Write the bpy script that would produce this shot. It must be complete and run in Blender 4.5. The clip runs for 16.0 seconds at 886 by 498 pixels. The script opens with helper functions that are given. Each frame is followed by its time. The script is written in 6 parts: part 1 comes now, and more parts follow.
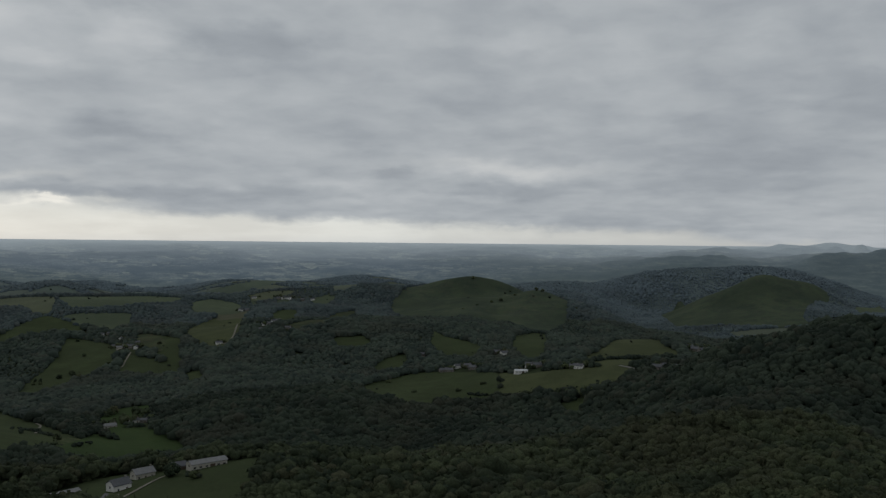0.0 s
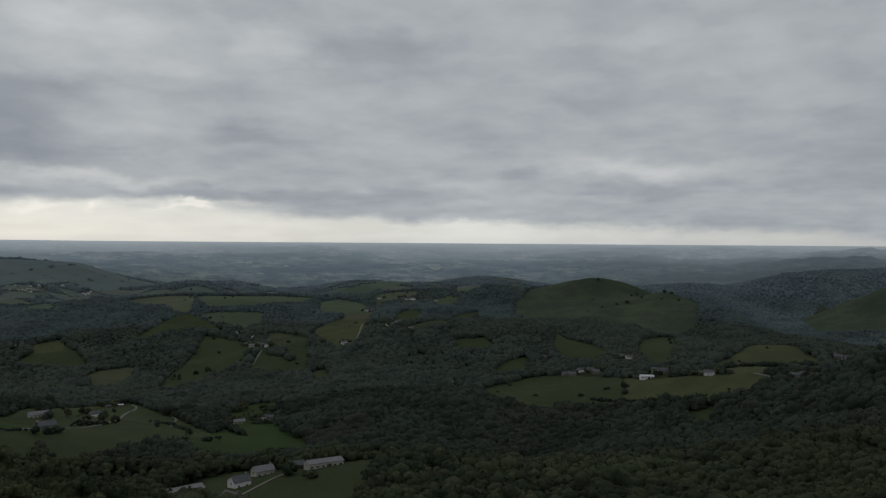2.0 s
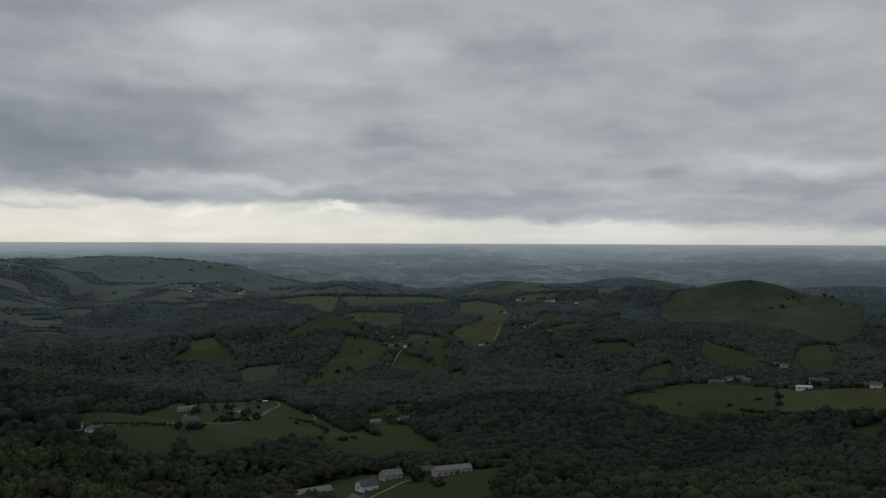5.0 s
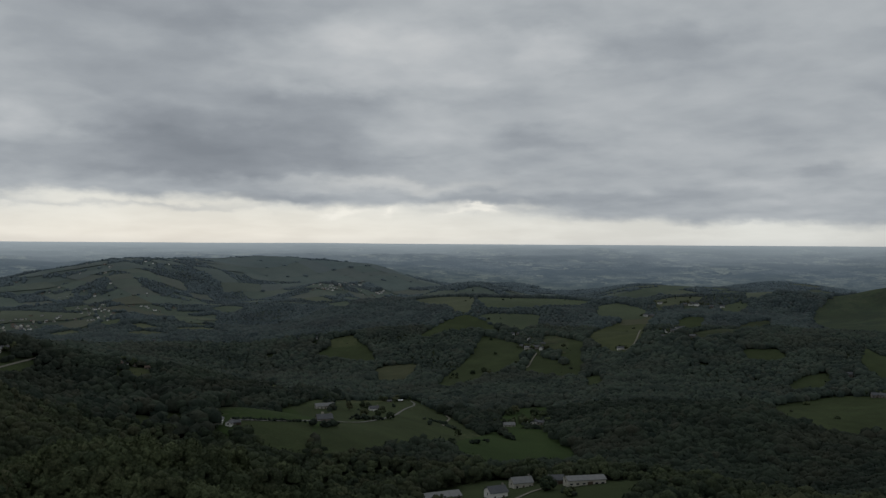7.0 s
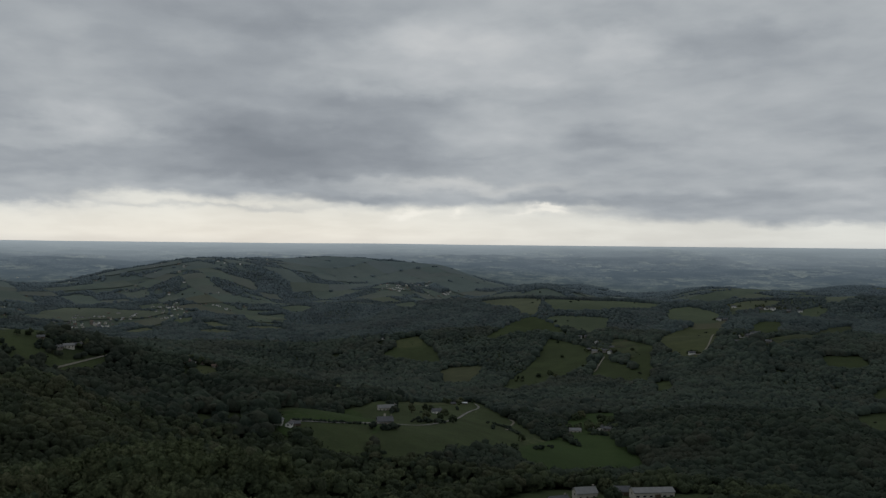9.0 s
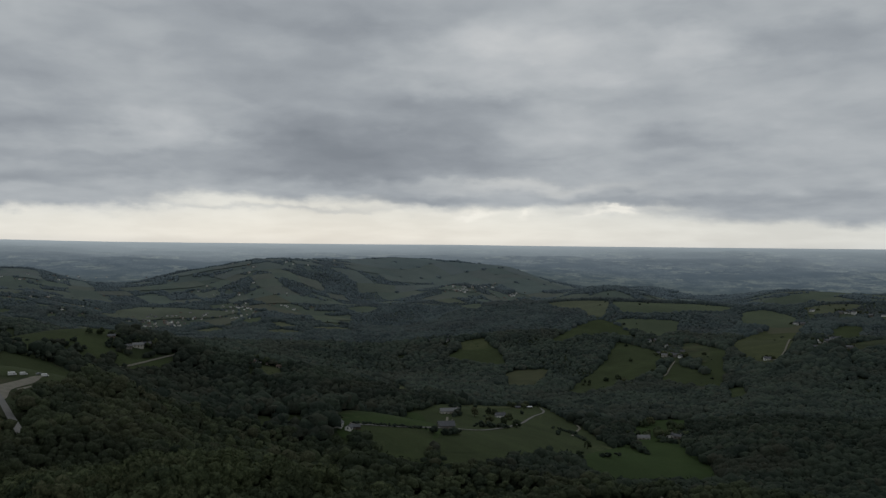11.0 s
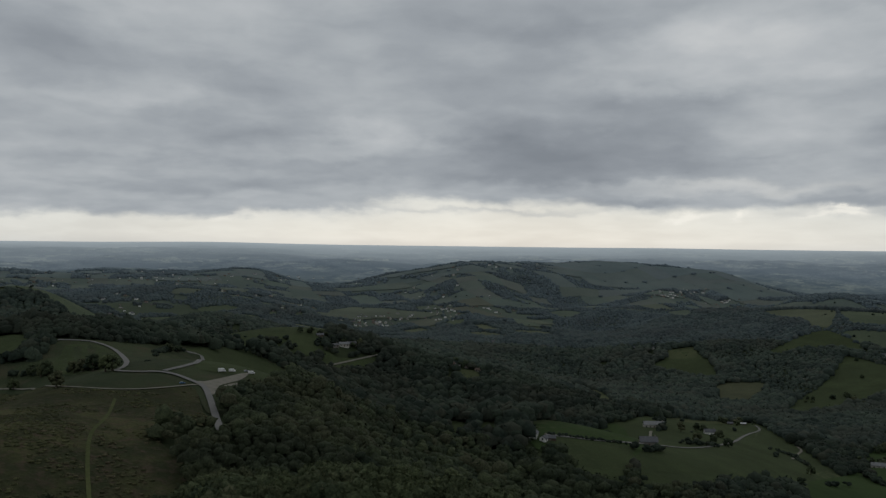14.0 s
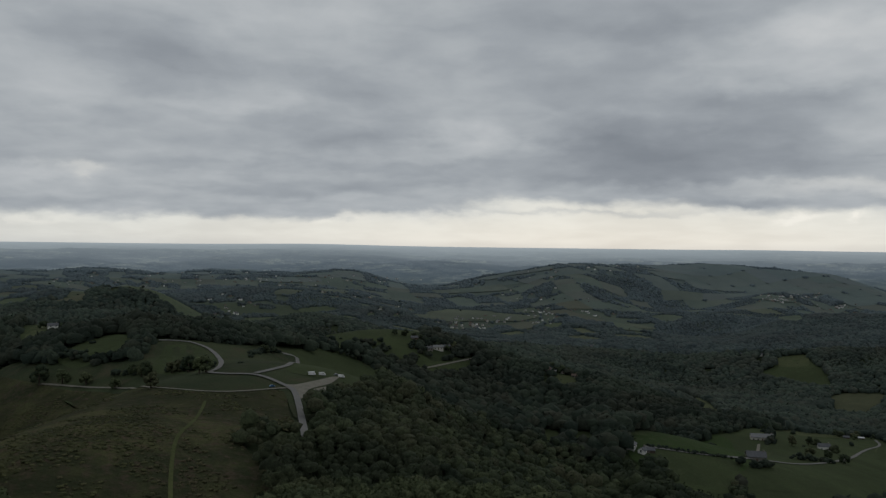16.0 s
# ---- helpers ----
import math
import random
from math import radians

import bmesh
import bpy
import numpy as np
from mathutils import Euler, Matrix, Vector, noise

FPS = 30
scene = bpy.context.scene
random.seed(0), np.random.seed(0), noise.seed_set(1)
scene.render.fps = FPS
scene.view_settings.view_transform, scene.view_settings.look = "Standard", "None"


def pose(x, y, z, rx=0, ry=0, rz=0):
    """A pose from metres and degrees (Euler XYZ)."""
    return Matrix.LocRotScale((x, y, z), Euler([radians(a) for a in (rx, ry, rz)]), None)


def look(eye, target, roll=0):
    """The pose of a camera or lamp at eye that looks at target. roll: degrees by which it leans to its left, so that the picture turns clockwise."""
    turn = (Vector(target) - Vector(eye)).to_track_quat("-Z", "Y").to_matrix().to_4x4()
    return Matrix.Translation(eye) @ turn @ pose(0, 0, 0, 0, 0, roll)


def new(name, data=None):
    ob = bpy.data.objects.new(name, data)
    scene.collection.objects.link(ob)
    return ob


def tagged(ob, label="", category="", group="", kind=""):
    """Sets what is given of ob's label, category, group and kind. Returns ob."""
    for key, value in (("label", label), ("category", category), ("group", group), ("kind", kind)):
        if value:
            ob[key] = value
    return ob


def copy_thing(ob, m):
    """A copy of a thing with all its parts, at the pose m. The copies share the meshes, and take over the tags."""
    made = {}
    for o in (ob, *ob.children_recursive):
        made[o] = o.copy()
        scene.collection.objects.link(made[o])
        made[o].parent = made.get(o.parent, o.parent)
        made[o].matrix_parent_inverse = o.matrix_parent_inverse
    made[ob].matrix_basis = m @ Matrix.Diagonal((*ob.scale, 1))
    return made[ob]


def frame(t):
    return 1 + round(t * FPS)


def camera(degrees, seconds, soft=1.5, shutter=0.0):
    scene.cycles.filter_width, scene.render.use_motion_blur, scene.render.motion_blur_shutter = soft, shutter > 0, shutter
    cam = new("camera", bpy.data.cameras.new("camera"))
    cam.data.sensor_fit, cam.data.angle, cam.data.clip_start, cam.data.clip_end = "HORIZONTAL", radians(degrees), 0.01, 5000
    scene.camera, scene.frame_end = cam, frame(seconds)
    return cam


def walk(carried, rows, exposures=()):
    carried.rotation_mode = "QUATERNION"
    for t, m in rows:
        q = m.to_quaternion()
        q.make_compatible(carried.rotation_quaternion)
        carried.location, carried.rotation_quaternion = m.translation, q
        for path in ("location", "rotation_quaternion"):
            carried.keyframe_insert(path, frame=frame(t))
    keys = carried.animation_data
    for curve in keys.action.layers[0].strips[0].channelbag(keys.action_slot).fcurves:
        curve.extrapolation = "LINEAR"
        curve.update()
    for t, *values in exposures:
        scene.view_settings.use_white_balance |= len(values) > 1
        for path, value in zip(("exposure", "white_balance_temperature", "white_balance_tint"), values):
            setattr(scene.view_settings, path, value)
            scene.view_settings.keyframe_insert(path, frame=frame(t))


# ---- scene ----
cam = camera(56.00, 16.0, 1.35)
walk(cam, [
    (0, pose(0.00, 0.00, 300.00, 89.604, -0.574, 15.384)),
    (0.5, pose(0.64, 3.23, 300.03, 89.597, -0.498, 18.530)),
    (1, pose(1.10, 6.47, 300.04, 89.599, -0.466, 20.753)),
    (1.5, pose(1.40, 9.70, 300.04, 89.602, -0.448, 22.297)),
    (2, pose(1.54, 12.92, 300.03, 89.607, -0.405, 23.981)),
    (2.5, pose(1.52, 16.14, 300.00, 89.608, -0.359, 25.567)),
    (3, pose(1.35, 19.35, 299.97, 89.613, -0.314, 27.245)),
    (3.5, pose(1.04, 22.54, 299.93, 89.621, -0.292, 28.778)),
    (4, pose(0.57, 25.71, 299.88, 89.635, -0.314, 30.176)),
    (4.5, pose(-0.03, 28.87, 299.82, 89.637, -0.294, 31.463)),
    (5, pose(-0.77, 32.01, 299.76, 89.636, -0.230, 33.713)),
    (5.2, pose(-1.10, 33.25, 299.74, 89.658, -0.107, 35.688)),
    (7.5, pose(-6.36, 47.24, 299.44, 89.668, -0.503, 44.177)),
    (8, pose(-7.82, 50.18, 299.38, 89.688, -0.558, 45.639)),
    (8.5, pose(-9.39, 53.08, 299.33, 89.686, -0.541, 46.768)),
    (9, pose(-11.07, 55.94, 299.29, 89.703, -0.560, 47.869)),
    (11.5, pose(-20.82, 69.42, 299.20, 89.758, -0.581, 53.977)),
    (12, pose(-23.02, 71.94, 299.22, 89.776, -0.596, 55.859)),
    (12.5, pose(-25.29, 74.40, 299.26, 89.776, -0.582, 58.519)),
    (13, pose(-27.63, 76.79, 299.32, 89.784, -0.624, 61.827)),
    (13.5, pose(-30.03, 79.11, 299.39, 89.790, -0.677, 64.433)),
    (14, pose(-32.50, 81.35, 299.49, 89.805, -0.692, 66.440)),
    (14.5, pose(-35.02, 83.52, 299.60, 89.824, -0.707, 68.086)),
    (15, pose(-37.59, 85.61, 299.74, 89.828, -0.695, 69.853)),
    (15.5, pose(-40.21, 87.61, 299.91, 89.834, -0.677, 71.440)),
    (16, pose(-42.87, 89.53, 300.10, 89.851, -0.693, 73.200)),
])

# ---------- sky and light ----------
world = bpy.data.worlds.new("sky")
scene.world = world
world.use_nodes = True


class Nodes:
    """Small helper to write node trees as expressions."""

    def __init__(self, tree):
        self.tree = tree
        tree.nodes.clear()

    def add(self, kind, **values):
        n = self.tree.nodes.new(kind)
        for k, v in values.items():
            setattr(n, k, v)
        return n

    def put(self, value, socket):
        if isinstance(value, bpy.types.NodeSocket):
            self.tree.links.new(value, socket)
        else:
            socket.default_value = value

    def math(self, op, a, b=0.0, c=0.0, clamp=False):
        n = self.add("ShaderNodeMath", operation=op, use_clamp=clamp)
        for s, v in zip(n.inputs, (a, b, c)):
            self.put(v, s)
        return n.outputs[0]

    def vec(self, op, a, b=(0, 0, 0)):
        n = self.add("ShaderNodeVectorMath", operation=op)
        self.put(a, n.inputs[0])
        self.put(b, n.inputs[1])
        return n.outputs["Value" if op in ("DOT_PRODUCT", "LENGTH", "DISTANCE") else "Vector"]

    def noise(self, vector, scale, detail=4.0, rough=0.55, distort=0.0, dims="3D"):
        n = self.add("ShaderNodeTexNoise", noise_dimensions=dims)
        self.put(vector, n.inputs["Vector"])
        for k, v in (("Scale", scale), ("Detail", detail), ("Roughness", rough), ("Distortion", distort)):
            n.inputs[k].default_value = v
        return n.outputs[0]

    def ramp(self, fac, stops, ease="LINEAR"):
        n = self.add("ShaderNodeValToRGB")
        n.color_ramp.interpolation = ease
        e = n.color_ramp.elements
        while len(e) < len(stops):
            e.new(0.5)
        for item, (pos, col) in zip(e, stops):
            item.position = pos
            item.color = (*col, 1) if isinstance(col, tuple) else (col, col, col, 1)
        self.put(fac, n.inputs[0])
        return n.outputs[0]

    def mix(self, fac, a, b, blend="MIX"):
        n = self.add("ShaderNodeMix", data_type="RGBA", blend_type=blend)
        self.put(fac, n.inputs["Factor"])
        for v, s in ((a, n.inputs[6]), (b, n.inputs[7])):
            self.put((*v, 1) if isinstance(v, tuple) else v, s)
        return n.outputs[2]

    def range(self, v, a, b, c=0.0, d=1.0, smooth=True):
        n = self.add("ShaderNodeMapRange", interpolation_type="SMOOTHSTEP" if smooth else "LINEAR")
        for s, x in zip(n.inputs, (v, a, b, c, d)):
            self.put(x, s)
        return n.outputs[0]


SUN_AZ, SUN_EL = 62.0, 34.0        # degrees left of north, above the horizon
g = Nodes(world.node_tree)
way_up = g.vec("NORMALIZE", g.add("ShaderNodeTexCoord").outputs["Generated"])
sep = g.add("ShaderNodeSeparateXYZ")
g.put(way_up, sep.inputs[0])
dx, dy, dz = sep.outputs
el = g.math("MULTIPLY", g.math("ARCSINE", dz), 57.2958)
az = g.math("MULTIPLY", g.math("ARCTAN2", g.math("MULTIPLY", dx, -1.0), dy), 57.2958)
# the cloud deck is a flat layer seen from below
den = g.math("ADD", g.math("MAXIMUM", dz, 0.0), 0.17)
flat = g.add("ShaderNodeCombineXYZ")
g.put(g.math("DIVIDE", dx, den), flat.inputs[0])
g.put(g.math("DIVIDE", dy, den), flat.inputs[1])
warp = g.vec("ADD", flat.outputs[0], (4.0, 2.5, 0.0))
n1 = g.noise(warp, 1.1, 4.0, 0.5, 0.15)
n2 = g.noise(warp, 3.0, 5.0, 0.5, 0.1)
angles = g.add("ShaderNodeCombineXYZ")
g.put(az, angles.inputs[0])
g.put(el, angles.inputs[1])
puff = g.add("ShaderNodeTexNoise", noise_dimensions="3D")
g.put(g.vec("MULTIPLY", angles.outputs[0], (0.20, 0.42, 0.0)), puff.inputs["Vector"])
puff.inputs["Scale"].default_value, puff.inputs["Detail"].default_value, puff.inputs["Roughness"].default_value = 1.0, 7.0, 0.55
n3 = g.noise(g.vec("MULTIPLY", angles.outputs[0], (0.075, 0.15, 0.0)), 1.0, 7.0, 0.53, 0.3)
lump = g.math("MULTIPLY_ADD", n1, 0.26, g.math("MULTIPLY_ADD", n2, 0.20, g.math("MULTIPLY_ADD", n3, 0.40, 0.085)))
torn = g.vec("MULTIPLY", g.vec("SUBTRACT", puff.outputs["Color"], (0.5, 0.5, 0.5)), (8.0, 3.2, 0.0))
bent = g.vec("ADD", angles.outputs[0], torn)


def body(total, az0, el0, wide, high, amount):
    """Adds one bright or dark cloud body round a direction of the sky to the deck."""
    q = g.vec("MULTIPLY", g.vec("SUBTRACT", bent, (az0, el0, 0)), (1 / wide, 1 / high, 0))
    return g.math("MULTIPLY_ADD", g.math("POWER", 0.3679, g.vec("DOT_PRODUCT", q, q)), amount, total)


shape = 0.0
shape = body(shape, 41.6, 11.8, 4.6, 2.28, 0.075)
shape = body(shape, 36.1, 13.0, 2.7, 1.06, 0.15)
shape = body(shape, 28.3, 13.1, 3.4, 1.59, -0.135)
shape = body(shape, 37.1, 14.6, 4.9, 0.83, -0.075)
shape = body(shape, 9.1, 13.5, 4.9, 0.94, 0.075)
shape = body(shape, 10.9, 5.2, 6.6, 0.58, 0.12)
shape = body(shape, 21.8, 4.5, 3.9, 0.50, 0.09)
shape = body(shape, 19.1, 4.6, 1.7, 0.54, -0.135)
shape = body(shape, 10.5, 3.8, 3.1, 0.62, -0.12)
shape = body(shape, 36.7, 7.0, 3.1, 0.54, -0.075)
shape = body(shape, -8.8, 10.1, 8.4, 5.74, -0.075)
shape = body(shape, -5.5, 5.5, 8.5, 0.97, -0.075)
shape = body(shape, 35.3, 3.3, 9.7, 0.39, -0.09)
shape = body(shape, 14.8, 3.3, 7.8, 0.31, -0.06)
shape = body(shape, -2.1, 3.9, 7.8, 0.47, -0.06)
shape = body(shape, 24.1, 6.1, 4.6, 0.77, 0.045)
shape = body(shape, 40.3, 4.7, 6.2, 0.54, 0.06)
shape = body(shape, 59.9, 7.9, 5.8, 3.08, -0.12)
shape = body(shape, 51.9, 9.8, 7.7, 0.69, -0.105)
shape = body(shape, 55.3, 5.7, 9.3, 1.35, -0.15)
shape = body(shape, 54.0, 3.1, 2.9, 0.39, -0.15)
shape = body(shape, 59.2, 14.0, 4.9, 1.32, -0.12)
shape = body(shape, 46.5, 13.4, 4.9, 1.51, 0.075)
shape = body(shape, 37.8, 15.5, 4.1, 0.82, -0.105)
shape = body(shape, 51.6, 11.3, 5.7, 0.76, 0.06)
shape = body(shape, 45.4, 7.6, 4.6, 0.96, 0.045)
shape = body(shape, 47.6, 3.8, 5.0, 0.39, 0.075)
shape = body(shape, 78.9, 9.7, 5.7, 2.11, -0.12)
shape = body(shape, 66.9, 12.0, 5.7, 2.28, -0.105)
shape = body(shape, 71.2, 7.0, 3.5, 1.08, 0.12)
shape = body(shape, 61.2, 9.5, 4.6, 0.58, 0.06)
shape = body(shape, 59.2, 6.6, 9.7, 1.47, -0.165)
shape = body(shape, 51.5, 9.2, 5.0, 1.92, -0.075)
shape = body(shape, 50.4, 13.9, 4.9, 1.13, 0.075)
shape = body(shape, 78.9, 6.8, 6.2, 0.77, -0.105)
shape = body(shape, 61.1, 4.8, 11.6, 0.54, -0.135)
shape = body(shape, 37.2, 7.6, 2.7, 0.69, -0.06)
shape = body(shape, 77.3, 4.2, 6.6, 0.54, -0.105)
shape = body(shape, 91.5, 11.7, 5.7, 1.71, -0.135)
shape = body(shape, 94.3, 13.5, 4.2, 1.70, -0.105)
shape = body(shape, 98.8, 10.3, 5.4, 1.91, 0.09)
shape = body(shape, 86.1, 9.2, 8.4, 0.54, 0.105)
shape = body(shape, 70.7, 7.3, 4.2, 0.96, 0.12)
shape = body(shape, 80.4, 7.5, 7.7, 0.69, -0.09)
shape = body(shape, 82.3, 5.5, 13.5, 0.46, -0.09)
shape = body(shape, 99.4, 4.4, 3.5, 0.54, 0.18)
shape = body(shape, 84.9, 3.7, 7.8, 0.39, -0.09)
shape = body(shape, 80.8, 10.8, 2.3, 1.15, -0.075)
shape = body(shape, 96.5, 2.7, 7.8, 0.39, -0.075)
shape = body(shape, 65.1, 15.7, 6.0, 1.50, -0.09)
streak = g.noise(g.vec("MULTIPLY", bent, (0.11, 0.50, 0.0)), 1.0, 7.0, 0.50, 0.3)
billow = g.noise(g.vec("MULTIPLY", warp, (1.0, 1.0, 1.0)), 6.0, 6.0, 0.52, 0.3)
fine = g.math("ADD", g.math("MULTIPLY", g.math("SUBTRACT", streak, 0.5), 0.24), g.math("MULTIPLY", g.math("SUBTRACT", billow, 0.5), 0.13))
deck = g.math("ADD", g.math("ADD", lump, fine), g.math("MULTIPLY", shape, 1.15))
tone = g.ramp(deck, [(0.08, (0.215, 0.238, 0.268)), (0.26, (0.265, 0.290, 0.321)), (0.42, (0.333, 0.361, 0.390)), (0.53, (0.396, 0.424, 0.448)), (0.64, (0.455, 0.480, 0.501)), (0.80, (0.560, 0.576, 0.585))])
# pale strip below the deck's ragged edge
level = g.ramp(g.math("MULTIPLY", g.math("ADD", az, 20.0), 1 / 140), [(0.03, 0.10), (0.14, 0.26), (0.28, 0.40), (0.36, 0.50), (0.45, 0.66), (0.57, 0.72), (0.655, 0.80), (0.72, 0.50), (0.86, 0.48)])
edge = g.math("SUBTRACT", el, g.math("MULTIPLY", level, 5.0))
edge = g.math("MULTIPLY_ADD", g.math("SUBTRACT", puff.outputs[0], 0.5), 2.6, edge)
edge = g.math("ADD", edge, 0.55)
strip = g.range(g.math("MULTIPLY_ADD", g.math("SUBTRACT", streak, 0.5), 1.6, edge), -0.55, 0.45, 1.0, 0.0)
pale = g.ramp(g.math("MULTIPLY", el, 0.2), [(0.0, (0.56, 0.585, 0.585)), (0.10, (0.64, 0.66, 0.645)), (0.45, (0.62, 0.638, 0.63)), (0.9, (0.51, 0.525, 0.525))])
pale = g.mix(g.range(az, 22.0, -8.0, 0.0, 0.5), pale, (0.36, 0.36, 0.35))
clear = g.add("ShaderNodeTexSky", sky_type="NISHITA", sun_disc=False)
clear.sun_elevation, clear.sun_rotation = radians(SUN_EL), radians(-SUN_AZ)
pale = g.mix(g.range(lump, 0.42, 0.60, 0.42, 0.0), pale, (0.40, 0.415, 0.42))
haze = g.mix(0.012, pale, clear.outputs[0])
bank = 0.0
bank = body(bank, 77.3, 2.7, 5.8, 0.62, 0.8)
bank = body(bank, 93.8, 2.7, 11.7, 0.47, 0.7)
bank = body(bank, 75.6, 2.5, 3.9, 0.70, 0.5)
bank = body(bank, 14.8, 2.3, 17.5, 0.47, 0.6)
bank = body(bank, 33.6, 2.7, 11.7, 0.35, 0.5)
bank = body(bank, 54.0, 3.1, 3.1, 0.39, 0.5)
bank = body(bank, 18.0, 2.3, 13.6, 0.35, 0.5)
bank = body(bank, 53.4, 3.2, 4.7, 0.35, 0.6)
bank = body(bank, -8.9, 1.5, 9.7, 0.70, 0.6)
bank = body(bank, 59.2, 2.2, 4.7, 0.19, 0.3)
bank = body(bank, 64.9, 2.4, 7.8, 0.16, 0.35)
bank = body(bank, 39.6, 3.3, 11.7, 0.23, 0.4)
glow = 0.0
glow = body(glow, 50.3, 2.1, 1.4, 0.27, 0.95)
glow = body(glow, 40.8, 2.7, 1.6, 0.19, 0.95)
glow = body(glow, 46.7, 2.0, 0.5, 0.19, 0.95)
glow = body(glow, 40.9, 2.3, 1.9, 0.23, 0.95)
glow = body(glow, 99.4, 1.8, 4.7, 0.16, 0.3)
glow = body(glow, 80.1, 1.7, 2.3, 0.19, 0.4)
glow = body(glow, 96.8, 4.8, 1.6, 0.31, 0.3)
glow = body(glow, 10.9, 5.1, 5.8, 0.47, 0.12)
glow = body(glow, 47.6, 3.8, 4.7, 0.35, 0.12)
glow = body(glow, 45.7, 4.1, 7.8, 0.31, 0.14)
strip = g.math("MULTIPLY", strip, g.math("SUBTRACT", 1.0, bank, 0.0, True))
sky = g.mix(strip, tone, haze)
sky = g.mix(g.math("MINIMUM", glow, 0.8), sky, (0.90, 0.875, 0.80))
ground_glow = g.range(el, -2.0, -0.3, 0.0, 1.0)
sky = g.mix(ground_glow, (0.05, 0.06, 0.06), sky)
bg = g.add("ShaderNodeBackground")
g.put(sky, bg.inputs[0])
bg.inputs[1].default_value = 1.0
g.put(bg.outputs[0], g.add("ShaderNodeOutputWorld").inputs[0])

sun = new("sun", bpy.data.lights.new("sun", "SUN"))
sun.data.energy, sun.data.angle, sun.data.color = 0.3, radians(25), (1.0, 0.95, 0.86)
sun.matrix_world = look((-math.sin(radians(SUN_AZ)), math.cos(radians(SUN_AZ)), math.tan(radians(SUN_EL))), (0, 0, 0))


# ---------- materials ----------
def material(name, rough=0.8):
    m = bpy.data.materials.new(name)
    m.use_nodes = True
    n = Nodes(m.node_tree)
    b = n.add("ShaderNodeBsdfPrincipled")
    b.inputs["Roughness"].default_value = rough
    b.inputs["Specular IOR Level"].default_value = 0.25 if rough < 0.7 else 0.02
    n.put(b.outputs[0], n.add("ShaderNodeOutputMaterial").inputs[0])
    return m, n, b


def bump(n, b, height, strength, distance):
    k = n.add("ShaderNodeBump")
    k.inputs["Strength"].default_value, k.inputs["Distance"].default_value = strength, distance
    n.put(height, k.inputs["Height"])
    n.put(k.outputs[0], b.inputs["Normal"])


def place(n):
    return n.add("ShaderNodeNewGeometry").outputs["Position"]


def soil(name, dark, light, third, scale=0.05, fine=0.9, relief=0.25):
    """Grassy ground: drifts of three tones, tufts, and a fine grain."""
    m, n, b = material(name, 0.95)
    p = place(n)
    big = n.noise(p, scale, 5.0, 0.6, 0.4)
    tuft = n.noise(p, fine, 5.0, 0.7)
    mid = n.noise(p, scale * 5, 4.0, 0.65)
    c = n.mix(n.range(big, 0.35, 0.65), dark, light)
    c = n.mix(n.range(mid, 0.45, 0.72, 0.0, 0.75), c, third)
    wide = n.noise(p, scale * 0.22, 4.0, 0.6)
    c = n.mix(n.range(wide, 0.38, 0.62, 0.55, 0.0), c, tuple(v * 0.72 for v in dark))
    c = n.mix(n.range(tuft, 0.3, 0.75, 0.0, 0.55), c, tuple(v * 0.55 for v in dark))
    n.put(c, b.inputs["Base Color"])
    bump(n, b, n.math("ADD", tuft, n.math("MULTIPLY", mid, 2.0)), relief, 0.6)
    return m


def plain(name, colour, other, scale=1.0, rough=0.85, relief=0.1, metal=0.0):
    m, n, b = material(name, rough)
    p = n.add("ShaderNodeTexCoord").outputs["Object"]
    a = n.noise(p, scale, 5.0, 0.65)
    f = n.noise(p, scale * 9, 3.0, 0.6)
    c = n.mix(n.range(a, 0.3, 0.7), colour, other)
    c = n.mix(n.range(f, 0.4, 0.8, 0.0, 0.35), c, tuple(v * 0.6 for v in colour))
    n.put(c, b.inputs["Base Color"])
    b.inputs["Metallic"].default_value = metal
    bump(n, b, f, relief, 0.05)
    return m


def leafage(name, dark, light, warm, fine=0.8, depth=1.0):
    """Foliage: each crown has its own tone, lit and dark leaf clusters, and a leafy relief."""
    m, n, b = material(name, 0.75)
    p = place(n)
    tint = n.add("ShaderNodeAttribute", attribute_name="tint").outputs["Fac"]
    tint = n.math("FRACT", n.math("ADD", tint, n.math("MULTIPLY", n.add("ShaderNodeObjectInfo").outputs["Random"], 7.31)))
    leaf = n.noise(p, fine, 7.0, 0.78)
    stand = n.noise(p, 0.012, 3.0, 0.5)
    c = n.mix(tint, dark, light)
    c = n.mix(n.range(n.math("FRACT", n.math("MULTIPLY", tint, 5.7)), 0.72, 0.95, 0.0, 0.8), c, warm)
    c = n.mix(n.range(stand, 0.4, 0.65, 0.0, 0.5), c, light)
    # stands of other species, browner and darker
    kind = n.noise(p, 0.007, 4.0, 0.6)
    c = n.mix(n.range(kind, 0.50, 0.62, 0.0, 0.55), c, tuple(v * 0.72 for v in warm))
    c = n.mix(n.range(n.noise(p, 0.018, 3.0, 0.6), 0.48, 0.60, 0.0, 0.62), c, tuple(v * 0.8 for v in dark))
    # lit and dark clusters are painted: bump hollows darkened, bump tops lightened
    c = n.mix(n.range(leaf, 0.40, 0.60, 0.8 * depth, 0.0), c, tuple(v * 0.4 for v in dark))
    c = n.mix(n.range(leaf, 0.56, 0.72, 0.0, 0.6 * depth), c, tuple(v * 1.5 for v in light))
    n.put(c, b.inputs["Base Color"])
    bump(n, b, leaf, 0.9 * depth, 1.2)
    return m


